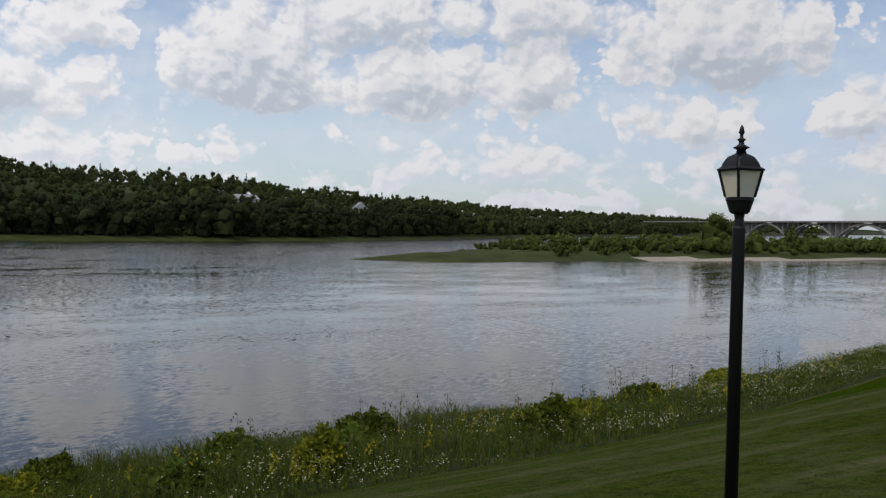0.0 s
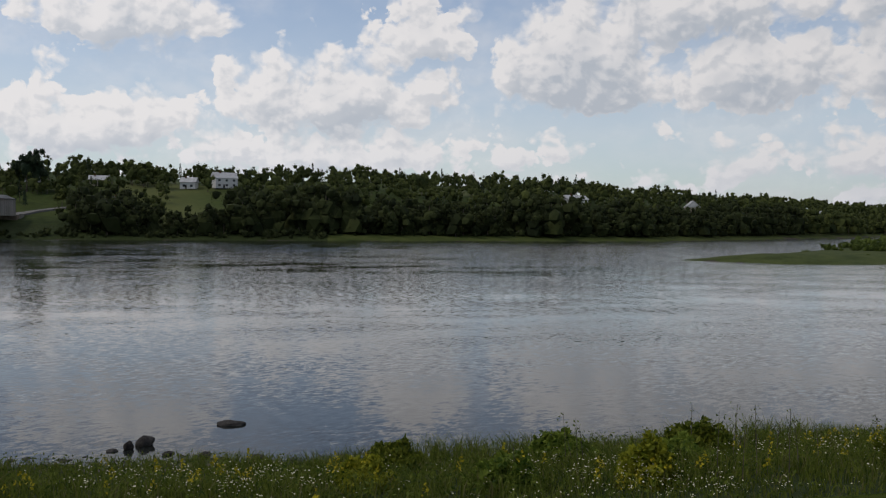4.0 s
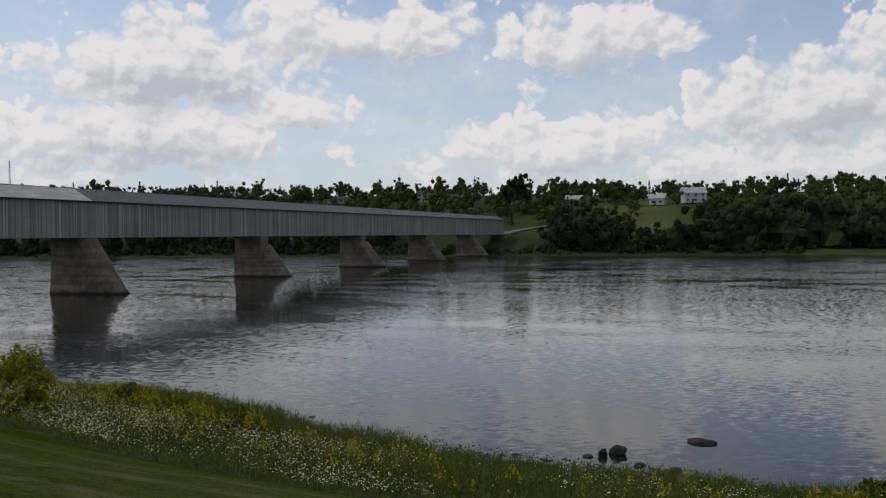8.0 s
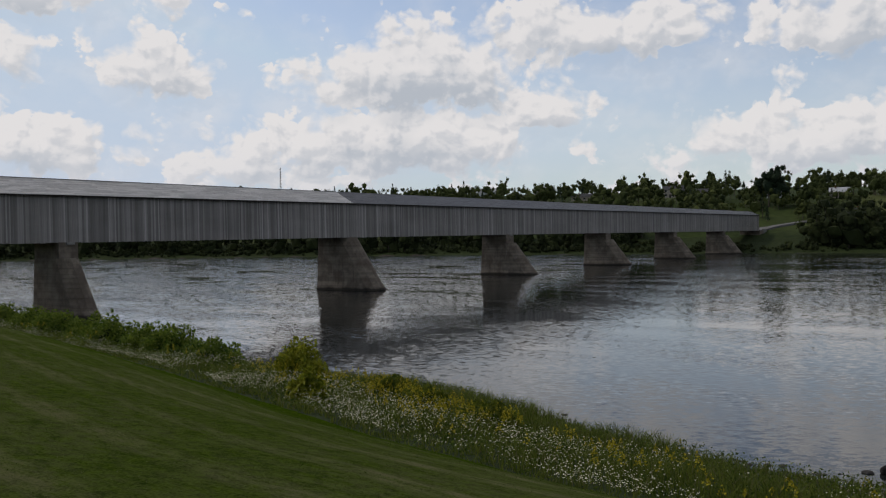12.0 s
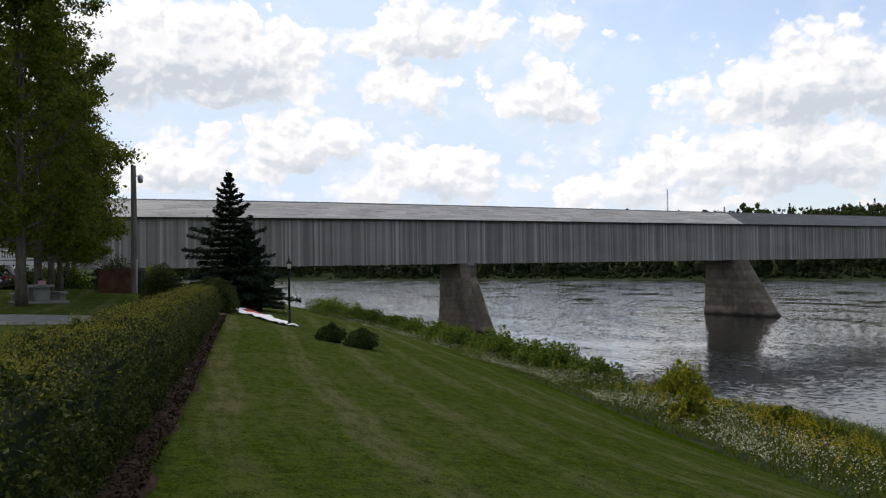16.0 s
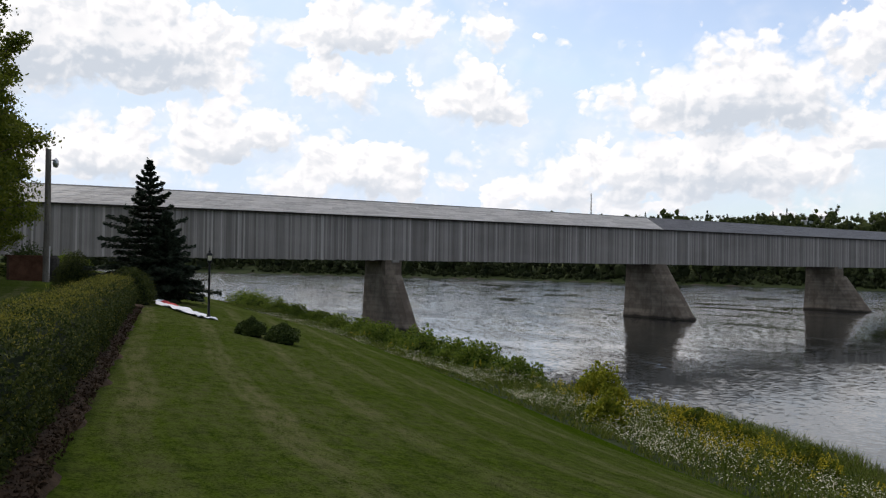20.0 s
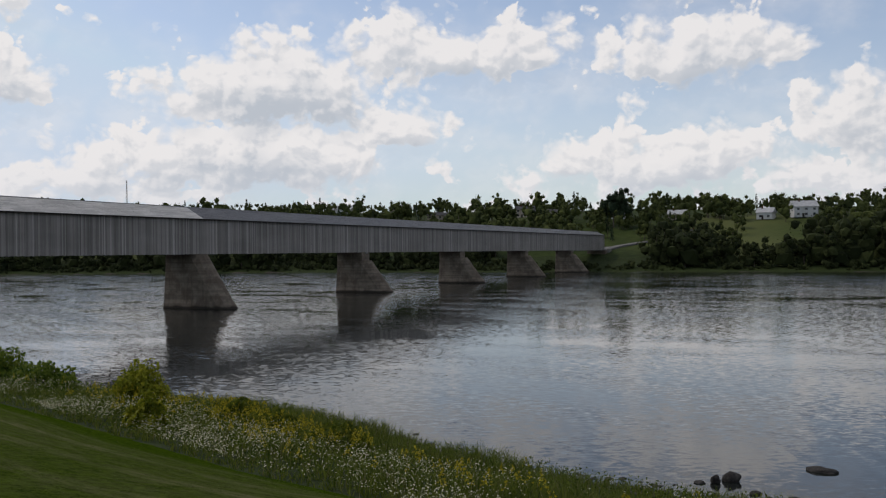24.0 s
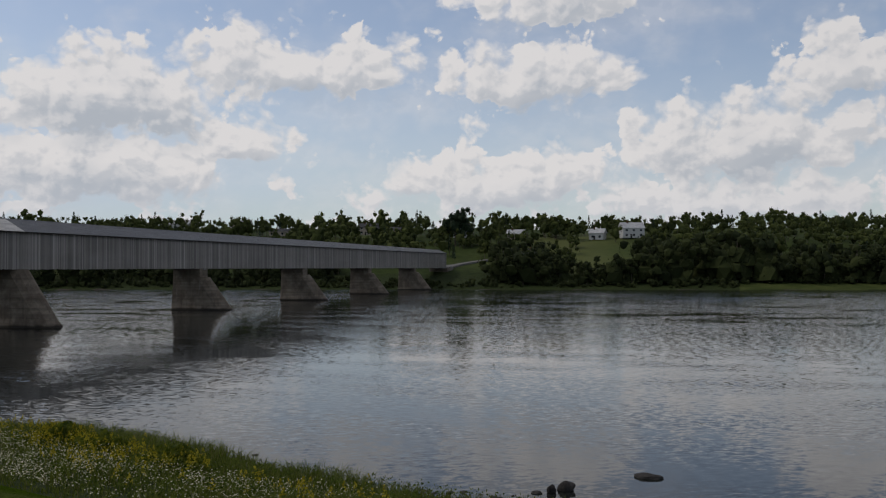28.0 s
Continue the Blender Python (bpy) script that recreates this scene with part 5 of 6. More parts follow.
def plant_tree(seed, height, spread, leaves, m, label, group):
    t = thing("shade_tree", m, label, "tree", group)
    trunk, limbs, lp = shade_tree(seed, height, spread, leaves)
    part("trunk", trunk, M_BARK, t, "", True)
    part("branchwork", limbs, M_BARK, t)
    r = np.random.default_rng(seed + 1)
    put("crown", mesh("crown", *leaf_arrays(lp, r.uniform(0.12, 0.24, len(lp)), 0.62, -0.2, seed + 2), M_LEAF), t)
    return t


tree_label = "leafy green tree with a bare grey trunk, one of a row"
ROW = [(-2.55 + 1.32 * k, -63.9 + 7.0 * k) for k in range(6)]
first = plant_tree(71, 17.5, 5.0, 46000, pose(*ROW[0], float(land(*ROW[0]))), tree_label, "row of trees on the upper lawn")
second = plant_tree(83, 13.5, 4.2, 22000, pose(*ROW[1], float(land(*ROW[1]))), tree_label, "row of trees on the upper lawn")
for k, (src, sc, rz) in enumerate(((first, 0.86, 130), (second, 0.92, 60), (first, 0.8, 220), (second, 0.85, 300)), 2):
    x, y = ROW[k]
    c = copy_thing(src, pose(x, y, float(land(x, y)), 0, 0, rz))
    c.scale = (sc, sc, sc)
for x, y, sc, rz, src in ((-9.5, -52, 0.95, 40, first), (-14, -40, 0.9, 190, second)):
    c = copy_thing(src, pose(x, y, float(land(x, y)), 0, 0, rz))
    c.scale = (sc, sc, sc)
    c["label"] = "leafy green tree beside the parked cars"


def spruce(height, width, m, seed, label):
    """Whorls of drooping boughs, each hung with short needle sprays."""
    r = np.random.default_rng(seed)
    t = thing("spruce", m, label, "spruce tree", "spruces at the end of the hedge")
    part("trunk", tube_bm([(0, 0, -0.2), (0, 0, height * 0.5), (0, 0, height * 0.97)], [0.11, 0.06, 0.012], 8), M_BARK, t)
    boughs, pos, way = bmesh.new(), [], []
    n_whorl = 22
    for i in range(n_whorl):
        f = i / (n_whorl - 1)
        z = height * (0.09 + 0.86 * f)
        reach = width * 0.5 * (1 - f) ** 0.97 * r.uniform(0.72, 1.2) + 0.10
        for j in range(int(9 - 4 * f)):
            a = 2 * math.pi * (j + r.random() * 0.7) / int(9 - 4 * f) + i * 0.9
            L = reach * r.uniform(0.6, 1.2)
            tip = Vector((math.cos(a) * L, math.sin(a) * L, z + L * (-0.22 + 0.55 * f) + 0.04))
            mid = Vector((math.cos(a) * L * 0.5, math.sin(a) * L * 0.5, z - L * 0.10 * (1 - f)))
            tube_bm([(0, 0, z), mid, tip], [0.02, 0.013, 0.004], 4, boughs)
            m_ = int(40 + 130 * L)
            u = r.uniform(0.12, 1.03, m_)
            side = r.normal(0, 1, m_) * 0.20 * L * (1.15 - u)
            px = u * L
            pz = np.where(u < 0.5, z + (mid.z - z) * u * 2, mid.z + (tip.z - mid.z) * (u - 0.5) * 2)
            pos.append(np.stack([px * math.cos(a) - side * math.sin(a), px * math.sin(a) + side * math.cos(a), pz + r.normal(-0.05, 0.045, m_)], -1))
            wv_ = np.stack([np.full(m_, math.cos(a)) - np.sign(side) * math.sin(a) * 0.8, np.full(m_, math.sin(a)) + np.sign(side) * math.cos(a) * 0.8, r.normal(-0.15, 0.3, m_)], -1)
            way.append(wv_ / np.linalg.norm(wv_, axis=1)[:, None])
    part("branchwork", boughs, M_BARK, t)
    p, d = np.concatenate(pos), np.concatenate(way)
    n = len(p)
    L = r.uniform(0.12, 0.24, n)[:, None]
    w = np.cross(d, r.normal(size=(n, 3)))
    w /= np.linalg.norm(w, axis=1)[:, None]
    v = np.empty((n, 4, 3))
    v[:, 0], v[:, 1], v[:, 2], v[:, 3] = p - d * L * 0.5, p + w * L * 0.22, p + d * L * 0.5, p - w * L * 0.22
    put("needles", mesh("needles", v.reshape(-1, 3), np.arange(4 * n).reshape(-1, 4), M_SPRUCE), t)
    return t


SP1, SP2 = (7.02, -60.4), (7.55, -61.4)
spruce(6.9, 6.0, pose(*SP1, float(land(*SP1))), 91, "tall dark blue-green spruce at the end of the hedge")
spruce(4.4, 3.9, pose(*SP2, float(land(*SP2))), 95, "smaller dark spruce growing against the tall one")


def shrub(name, m, rx, ry, h, n, seed, label, mat, group="", leaf=(0.05, 0.09), wild=0.0, category="shrub"):
    r = np.random.default_rng(seed)
    t = thing(name, m, label, category, group)
    d = r.normal(size=(n, 3))
    d /= np.linalg.norm(d, axis=1)[:, None]
    d[:, 2] = np.abs(d[:, 2])
    lump = 1 + 0.10 * wave(d[:, 0] * 3, d[:, 1] * 3 + d[:, 2] * 2, 2.0, seed) + wild * 0.3 * wave(d[:, 0] * 2, d[:, 1] * 2 + d[:, 2], 3.0, seed * 1.7)
    q = lump * r.uniform(0.80 - wild * 0.4, 1.04, n)
    p = d * q[:, None] * np.array([rx, ry, h])
    p[:, 2] = np.maximum(p[:, 2], 0.02)
    put("leaves", mesh("leaves", *leaf_arrays(p, r.uniform(*leaf, n), 0.6, 0.15, seed + 1), mat), t)
    # dark solid core that paints the shade behind the leaves
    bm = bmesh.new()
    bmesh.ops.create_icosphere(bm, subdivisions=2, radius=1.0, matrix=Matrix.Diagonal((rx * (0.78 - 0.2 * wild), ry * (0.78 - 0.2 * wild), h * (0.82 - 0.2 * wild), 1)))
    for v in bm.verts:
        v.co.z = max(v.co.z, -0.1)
    part("shade_core", bm, M_CORE, t)
    return t


def on_land(x, y, dz=0.0, rz=0.0):
    return pose(x, y, float(land(x, y)) + dz, 0, 0, rz)


shrub("clipped_shrub", on_land(5.2, -77.1), 0.48, 0.44, 0.52, 5200, 101, "low dark clipped shrub on the sloping lawn", M_SHRUB, "pair of shrubs on the lawn", (0.04, 0.08), 0.3)
shrub("clipped_shrub", on_land(5.75, -78.2), 0.52, 0.48, 0.56, 5200, 102, "low dark clipped shrub on the sloping lawn", M_SHRUB, "pair of shrubs on the lawn", (0.04, 0.08), 0.3)
shrub("round_shrub", on_land(4.6, -56.6), 1.05, 1.05, 1.85, 7000, 103, "clipped ball-shaped green shrub beyond the hedge", M_HEDGE, "rounded shrubs beyond the hedge", (0.06, 0.10))
shrub("round_shrub", on_land(4.5, -66.6), 0.95, 0.95, 1.45, 6000, 104, "clipped mound-shaped green shrub beyond the hedge", M_HEDGE, "rounded shrubs beyond the hedge", (0.06, 0.10))
shrub("round_shrub", on_land(6.6, -58.2), 0.9, 0.9, 1.0, 4000, 105, "low dark shrub under the spruce", M_SHRUB, "rounded shrubs beyond the hedge", (0.06, 0.10))
for k, (x, y, rx, h) in enumerate(((-1.0, -33.5, 2.2, 1.7), (2.4, -35, 2.0, 1.8), (6.0, -36, 1.9, 2.3), (9.0, -34.5, 1.7, 1.9), (0.8, -34, 2.0, 1.5))):
    shrub("garden_bush", on_land(x, y), rx, rx * 0.8, h, 3200, 110 + k, "dark green garden bush behind the picnic table", M_BUSH if k in (1, 3) else M_SHRUB, "garden bushes by the parking place", (0.12, 0.22), 0.5, "bush")

# ---------------------------------------------------------------- things on the upper lawn
pv, pf = [], []
pxs = np.arange(-40, -0.2, 0.8)
for x in pxs:
    yc = -73.0 + 0.02 * (x + 5) ** 2 * (x < -5)
    hw = 2.0 - 0.8 * max(0, (x + 4) / 4)
    for s in (-1.12, -1, 1, 1.12):
        y = yc + s * (hw + 0.12 * math.sin(x * 1.7 + s))
        pv.append((float(x), float(y), float(land(x, y)) + (0.05 if abs(s) == 1 else -0.05)))
for i in range(len(pxs) - 1):
    for k in range(3):
        a = i * 4 + k
        pf.append((a, a + 4, a + 5, a + 1))
tagged(put("garden_path", mesh("garden_path", pv, pf, M_GRAVEL, None, True)), "grey gravel path crossing the upper lawn", "path", kind="structure")

tz = float(land(-1.6, -60.7))
table = thing("picnic_table", pose(-1.6, -60.7, tz, 0, 0, 98), "pale concrete picnic table with two fixed benches under the trees", "picnic table")
part("tabletop", box_bm(0, 0, 0.74, 1.9, 0.85, 0.11, 0.02), M_PALE, table)
part("floor_slab", box_bm(0, 0, 0.03, 2.2, 2.0, 0.14, 0.02), M_PALE, table)
for s in (-1, 1):
    part("pedestal", box_bm(0.55 * s, 0, 0.39, 0.3, 0.62, 0.6, 0.02), M_PALE, table)
    b = part("bench", box_bm(0, 0.82 * s, 0.43, 1.9, 0.32, 0.09, 0.02), M_PALE, table)
    for q in (-1, 1):
        part("bench_leg", box_bm(0.6 * q, 0.82 * s, 0.24, 0.14, 0.26, 0.32, 0.01), M_PALE, b)
cool = thing("picnic_bag", pose(-1.45, -60.6, tz + 0.795, 0, 0, 20), "small pink and black bag on the picnic table", "bag")
part("bag_body", box_bm(0, 0, 0.09, 0.28, 0.2, 0.18, 0.04), plain("pink_fabric", (0.45, 0.24, 0.24), 0.8), cool)
part("bag_flap", box_bm(-0.1, 0, 0.24, 0.13, 0.16, 0.13, 0.04), M_BLACK, cool)

tub = thing("storage_tub", on_land(-4.3, -57.6), "blue plastic tub on the grass behind the red van", "tub")
part("tub_body", box_bm(0, 0, 0.21, 0.62, 0.45, 0.42, 0.05), M_BLUE, tub)
part("tub_rim", box_bm(0, 0, 0.43, 0.68, 0.5, 0.05, 0.015), M_BLUE, tub)
sack = thing("black_sack", on_land(-5.0, -57.4), "full black sack on the grass beside a blue tub", "sack")
bm = lathe_bm([(0.26, 0.0), (0.34, 0.12), (0.33, 0.3), (0.22, 0.46), (0.07, 0.54), (0.1, 0.6)], 14)
for v in bm.verts:
    v.co += Vector((0.03 * math.sin(v.co.z * 17 + v.co.y * 9), 0.03 * math.sin(v.co.x * 13), 0))
part("sack_body", bm, M_TYRE, sack)

block = thing("notice_block", on_land(5.3, -42.5, 0, 8), "low brown panelled block with a stone end pillar", "garden wall")
part("panel", box_bm(-0.4, 0, 0.72, 2.4, 0.5, 1.6, 0.03), M_BRICK, block)
part("cap", box_bm(-0.4, 0, 1.55, 2.6, 0.6, 0.1, 0.02), M_BRICK, block)
part("stone_pillar", lathe_bm([(0.36, -0.1), (0.40, 0.4), (0.37, 0.9), (0.33, 1.4), (0.18, 1.6)], 9, None, Matrix.Translation((1.15, -0.1, 0))), M_STONE, block, "rough grey stone pillar")

pole = thing("utility_pole", on_land(5.7, -43.9), "grey wooden utility pole with a round lamp near its top", "utility pole")
part("post", tube_bm([(0, 0, -0.3), (0.03, 0, 4), (0.0, 0, 8.3)], [0.21, 0.19, 0.165], 12), M_GREYWOOD, pole)
part("guard", tube_bm([(0.12, -0.1, -0.1), (0.16, -0.12, 2.2)], [0.05, 0.05], 8), M_RIM, pole, "pale cable guard")
arm_ = part("arm", tube_bm([(0, 0, 7.55), (0.3, -0.1, 7.65), (0.42, -0.12, 7.6)], [0.03, 0.03, 0.03], 6), M_RIM, pole)
part("lamp_head", lathe_bm([(0.05, 7.75), (0.17, 7.62), (0.19, 7.42), (0.14, 7.2), (0.03, 7.16)], 14, None, Matrix.Translation((0.42, -0.12, 0))), M_RIM, pole, "round grey lamp head")

# white and red cloth spread along the crest of the slope
fvv, fff, fmi = [], [], []
NU, NV = 46, 12
for i in range(NU + 1):
    for j in range(NV + 1):
        u, w_ = i / NU, j / NV
        y = -72.0 + 9.4 * u
        x = 5.35 + 0.55 * u + w_ * (0.75 + 0.25 * u) + 0.08 * math.sin(u * 17)
        z = float(land(x, y)) + 0.05 + 0.025 * math.sin(u * 31 + w_ * 6) + 0.03 * math.sin(w_ * 11 + u * 5)
        fvv.append((x, y, z))
for i in range(NU):
    for j in range(NV):
        a = i * (NV + 1) + j
        fff.append((a, a + NV + 1, a + NV + 2, a + 1))
        u, w_ = i / NU, j / NV
        fmi.append(1 if 0.58 < u < 0.86 and w_ > 0.55 else 0)
cloth_me = mesh("spread_cloth", fvv, fff, [M_WHITE_CLOTH, M_RED_CLOTH], fmi, True)
cloth = tagged(put("spread_cloth", cloth_me), "white and red cloth spread flat on the lawn", "cloth")
sol = cloth.modifiers.new("thickness", "SOLIDIFY")
sol.thickness = 0.02

# ---------------------------------------------------------------- parked cars


def car(m, paint, label, hatch=False, length=4.5, height=1.68):
    """A hatchback, nose along +x, wheels on z = 0."""
    t = thing("car", m, label, "car", "parked cars")
    w, L = 1.78, length
    low = [(-L / 2, 0.35), (-L / 2 - 0.03, 0.62), (-L / 2 + 0.03, 0.98), (-L * 0.1, 1.0), (L * 0.22, 0.98), (L * 0.44, 0.86), (L / 2, 0.66), (L / 2 + 0.02, 0.42), (L * 0.47, 0.26), (-L * 0.47, 0.26)]
    bm = bmesh.new()
    rings = []
    for y, k in ((-w / 2, 0.97), (-w / 2 + 0.1, 1.0), (w / 2 - 0.1, 1.0), (w / 2, 0.97)):
        rings.append([bm.verts.new((x * k, y, 0.62 + (z - 0.62) * k)) for x, z in low])
    n = len(low)
    for a, b in zip(rings, rings[1:]):
        for i in range(n):
            bm.faces.new((a[i], a[(i + 1) % n], b[(i + 1) % n], b[i]))
    bm.faces.new(rings[0])
    bm.faces.new(rings[-1][::-1])
    body = part("body", bm, paint, t, "", True)
    top = [(-L * 0.49, 0.97), (-L * 0.40, height - 0.08), (-L * 0.30, height), (L * 0.04, height - 0.03), (L * 0.24, 0.96)]
    bm = bmesh.new()
    rings = [[bm.verts.new((x, sgn * (w / 2 - 0.06 - (0.2 if z > 1.2 else 0)), z)) for x, z in top] for sgn in (-1, 1)]
    n = len(top)
    for i in range(n - 1):
        bm.faces.new((rings[0][i], rings[0][i + 1], rings[1][i + 1], rings[1][i]))
    bm.faces.new(rings[0][::-1])
    bm.faces.new(rings[1])
    part("window_band", bm, M_CARGLASS, t, "dark tinted windows", False)
    bm = box_bm(-L * 0.14, 0, height + 0.005, L * 0.36, w - 0.56, 0.05, 0.02)
    part("roof", bm, paint, t)
    for x in (-L * 0.44, -L * 0.2, L * 0.03):
        for s in (-1, 1):
            lean = 0.10 if x > -L * 0.3 else 0.34
            part("pillar", tube_bm([(x - 0.12, s * (w / 2 - 0.07), 0.97), (x + lean - 0.05, s * (w / 2 - 0.25), height - 0.01)], [0.045, 0.04], 6), paint, t)
    for x in (-L * 0.30, L * 0.31):
        for s in (-1, 1):
            wh = part("wheel", lathe_bm([(0.20, -0.1), (0.31, -0.1), (0.33, -0.06), (0.33, 0.06), (0.31, 0.1), (0.20, 0.1)], 20, None, Matrix.Translation((x, s * (w / 2 - 0.08), 0.33)) @ Matrix.Rotation(math.pi / 2, 4, "X")), M_TYRE, t)
            part("rim", lathe_bm([(0.03, -0.11), (0.2, -0.105), (0.2, 0.105), (0.03, 0.11)], 16, None, Matrix.Translation((x, s * (w / 2 - 0.075), 0.33)) @ Matrix.Rotation(math.pi / 2, 4, "X")), M_RIM, wh, "alloy rim")
    for s in (-1, 1):
        part("tail_light", box_bm(-L / 2 + 0.02, s * (w / 2 - 0.16), 0.86, 0.12, 0.26, 0.2, 0.03), M_TAIL, t)
        part("head_light", box_bm(L / 2 - 0.1, s * (w / 2 - 0.22), 0.70, 0.14, 0.36, 0.14, 0.03), M_RIM, t)
        part("mirror", box_bm(L * 0.16, s * (w / 2 + 0.08), 1.02, 0.1, 0.18, 0.13, 0.03), paint, t)
    part("rear_bumper", box_bm(-L / 2 - 0.02, 0, 0.46, 0.16, w - 0.06, 0.22, 0.05), paint if not hatch else M_BLACK, t)
    part("number_plate", box_bm(-L / 2 - 0.06, 0, 0.70, 0.02, 0.34, 0.12), M_WHITE, t)
    if hatch:
        # solid black block in place of the shaded boot interior
        part("boot_shade", box_bm(-L / 2 + 0.05, 0, 1.0, 0.16, w - 0.4, 0.95, 0.03), M_BLACK, t, "black block painted as the shade inside the open boot")
        rot = Matrix.Rotation(radians(24), 4, "Y")
        part("raised_tailgate", box_bm(-L * 0.40 - 0.55, 0, height + 0.22, 1.15, w - 0.36, 0.10, 0.03, None, rot), M_BLACK, t, "black raised tailgate")
    return t


P_RED, P_NAVY, P_BLACK2, P_SILVER = (plain(n, c, 0.25, 0.0, 0.6, 0.03) for n, c in (("red_car_paint", (0.22, 0.012, 0.016)), ("navy_car_paint", (0.012, 0.014, 0.026)), ("plum_car_paint", (0.03, 0.012, 0.016)), ("silver_car_paint", (0.5, 0.51, 0.53))))
for x, y, rz, paint, lab, hatch in (
    (-7.6, -55.0, 172, P_RED, "red hatchback with its black tailgate raised, parked on the grass edge", True), (-6.6, -49.0, 166, P_RED, "red estate car parked beside the lawn", False),
    (-4.3, -44.5, 162, P_NAVY, "dark navy estate car parked beside the lawn", False), (-3.4, -39.0, 160, P_BLACK2, "dark plum estate car parked beside the lawn", False),
    (-2.3, -33.5, 160, P_SILVER, "silver car parked beside the lawn", False)):
    c = car(on_land(x, y, 0.03, rz), paint, lab, hatch)

# raised approach road with a white parapet, leading to the near portal
road2 = tagged(put("approach_road", mesh("approach_road", *strip(-60, -0.1, 5, lambda x: [(-3.4, 6.0), (-3.4, 9.62 + deck_rise(0) * 0.3), (4.8, 9.62 + deck_rise(0) * 0.3), (4.8, 6.0)]), M_ROAD)), "raised asphalt road leading into the covered bridge", "road", kind="structure")
wallp = thing("parapet_wall", pose(0, -21.0, -0.25), "white wooden parapet with balusters above a boarded white wall", "parapet")
px0, px1 = -26.0, 5.0
part("footing", box_bm((px0 + px1) / 2, 0, 8.5, px1 - px0, 0.5, 1.7), M_TIMBER, wallp, "dark footing wall")
for j in range(5):
    part("board", box_bm((px0 + px1) / 2, -0.3, 9.40 + j * 0.19, px1 - px0, 0.07, 0.17, 0.01), M_WHITE, wallp)
part("top_rail", box_bm((px0 + px1) / 2, -0.3, 11.15, px1 - px0, 0.16, 0.12, 0.02), M_WHITE, wallp)
part("bottom_rail", box_bm((px0 + px1) / 2, -0.3, 10.45, px1 - px0, 0.12, 0.10, 0.02), M_WHITE, wallp)
bal = box_bm(0, 0, 0, 0.09, 0.07, 0.62)
bal_me = bpy.data.meshes.new("baluster")
bal.to_mesh(bal_me)
bal.free()
bal_me.materials.append(M_WHITE)
for i in range(int((px1 - px0) / 0.2)):
    put("baluster", bal_me, wallp, "", pose(px0 + 0.2 + i * 0.2, -0.3, 10.8))
for i in range(9):
    part("post", box_bm(px0 + i * (px1 - px0) / 8, -0.3, 10.4, 0.24, 0.24, 2.0, 0.02), M_WHITE, wallp)
low_house = house(-16, 42, -90, 26, 12, 5.0, 3.0, "tan", "dark")
low_house["label"] = "tan building with a dark roof beyond the bridge approach"

# ---------------------------------------------------------------- river bank plants
br = np.random.default_rng(21)


def bank_points(n, y0, y1, u0, u1, power=1.0):
    """Places on the wild bank; u runs from the lawn (0) to the water (1)."""
    y = br.uniform(y0, y1, n)
    u = u0 + (u1 - u0) * br.random(n) ** power
    x = lawn_edge(y) + u * (near_shore(y) - lawn_edge(y)) + 0.35 * wave(y, u * 5, 1.3)
    return x, y, u


def patch(x, y, s, ph):
    return 0.5 + 0.5 * wave(x, y, s, ph)


gx_, gy_, gu = bank_points(31000, -170, 34, 0.0, 1.0)
keep = br.random(len(gx_)) < np.where(gy_ > -140, 1.0, 0.6)
gx_, gy_, gu = gx_[keep], gy_[keep], gu[keep]
nb = 5
bx = np.repeat(gx_, nb) + br.normal(0, 0.10, len(gx_) * nb)
by = np.repeat(gy_, nb) + br.normal(0, 0.10, len(gx_) * nb)
bu = np.repeat(gu, nb)
hgt = (0.24 + 0.46 * np.clip(bu * 4, 0, 1) + 0.30 * np.clip((bu - 0.55) * 3, 0, 1)) * (0.65 + 0.6 * patch(bx, by, 0.5, 0.3)) * br.uniform(0.6, 1.25, len(bx)) * np.interp(by, (-135, -122, -72, -60), (0.55, 1.0, 1.0, 0.6)) * np.where(bu > 0.5, np.interp(by, (-108, -104, -92, -88), (1.0, 0.6, 0.6, 1.0)), 1.0)
gb = np.stack([bx, by, land(bx, by) - 0.03], -1)
tagged(put("bank_grass", mesh("bank_grass", *blade_arrays(gb, hgt, br.uniform(0.018, 0.042, len(bx)), br.uniform(0.15, 0.8, len(bx)), 131), M_WEED)), "tall uncut green grass on the river bank", "grass", kind="stuff")

lx_, ly_, lu = bank_points(100000, -168, 15, 0.01, 0.97)
lm = br.random(len(lx_)) < 0.25 + 0.75 * patch(lx_, ly_, 0.33, 1.2)
lx_, ly_, lu = lx_[lm], ly_[lm], lu[lm]
lh = br.uniform(0.03, 0.75, len(lx_)) * (0.5 + 0.7 * patch(lx_, ly_, 0.4, 2.2)) * np.clip(0.35 + lu * 4, 0, 1)
lp = np.stack([lx_, ly_, land(lx_, ly_) + lh], -1)
tagged(put("bank_weeds", mesh("bank_weeds", *leaf_arrays(lp, br.uniform(0.06, 0.16, len(lp)), 0.5, 0.2, 132), M_WEED_LEAF)), "broad-leaved green weeds on the river bank", "weeds", kind="stuff")


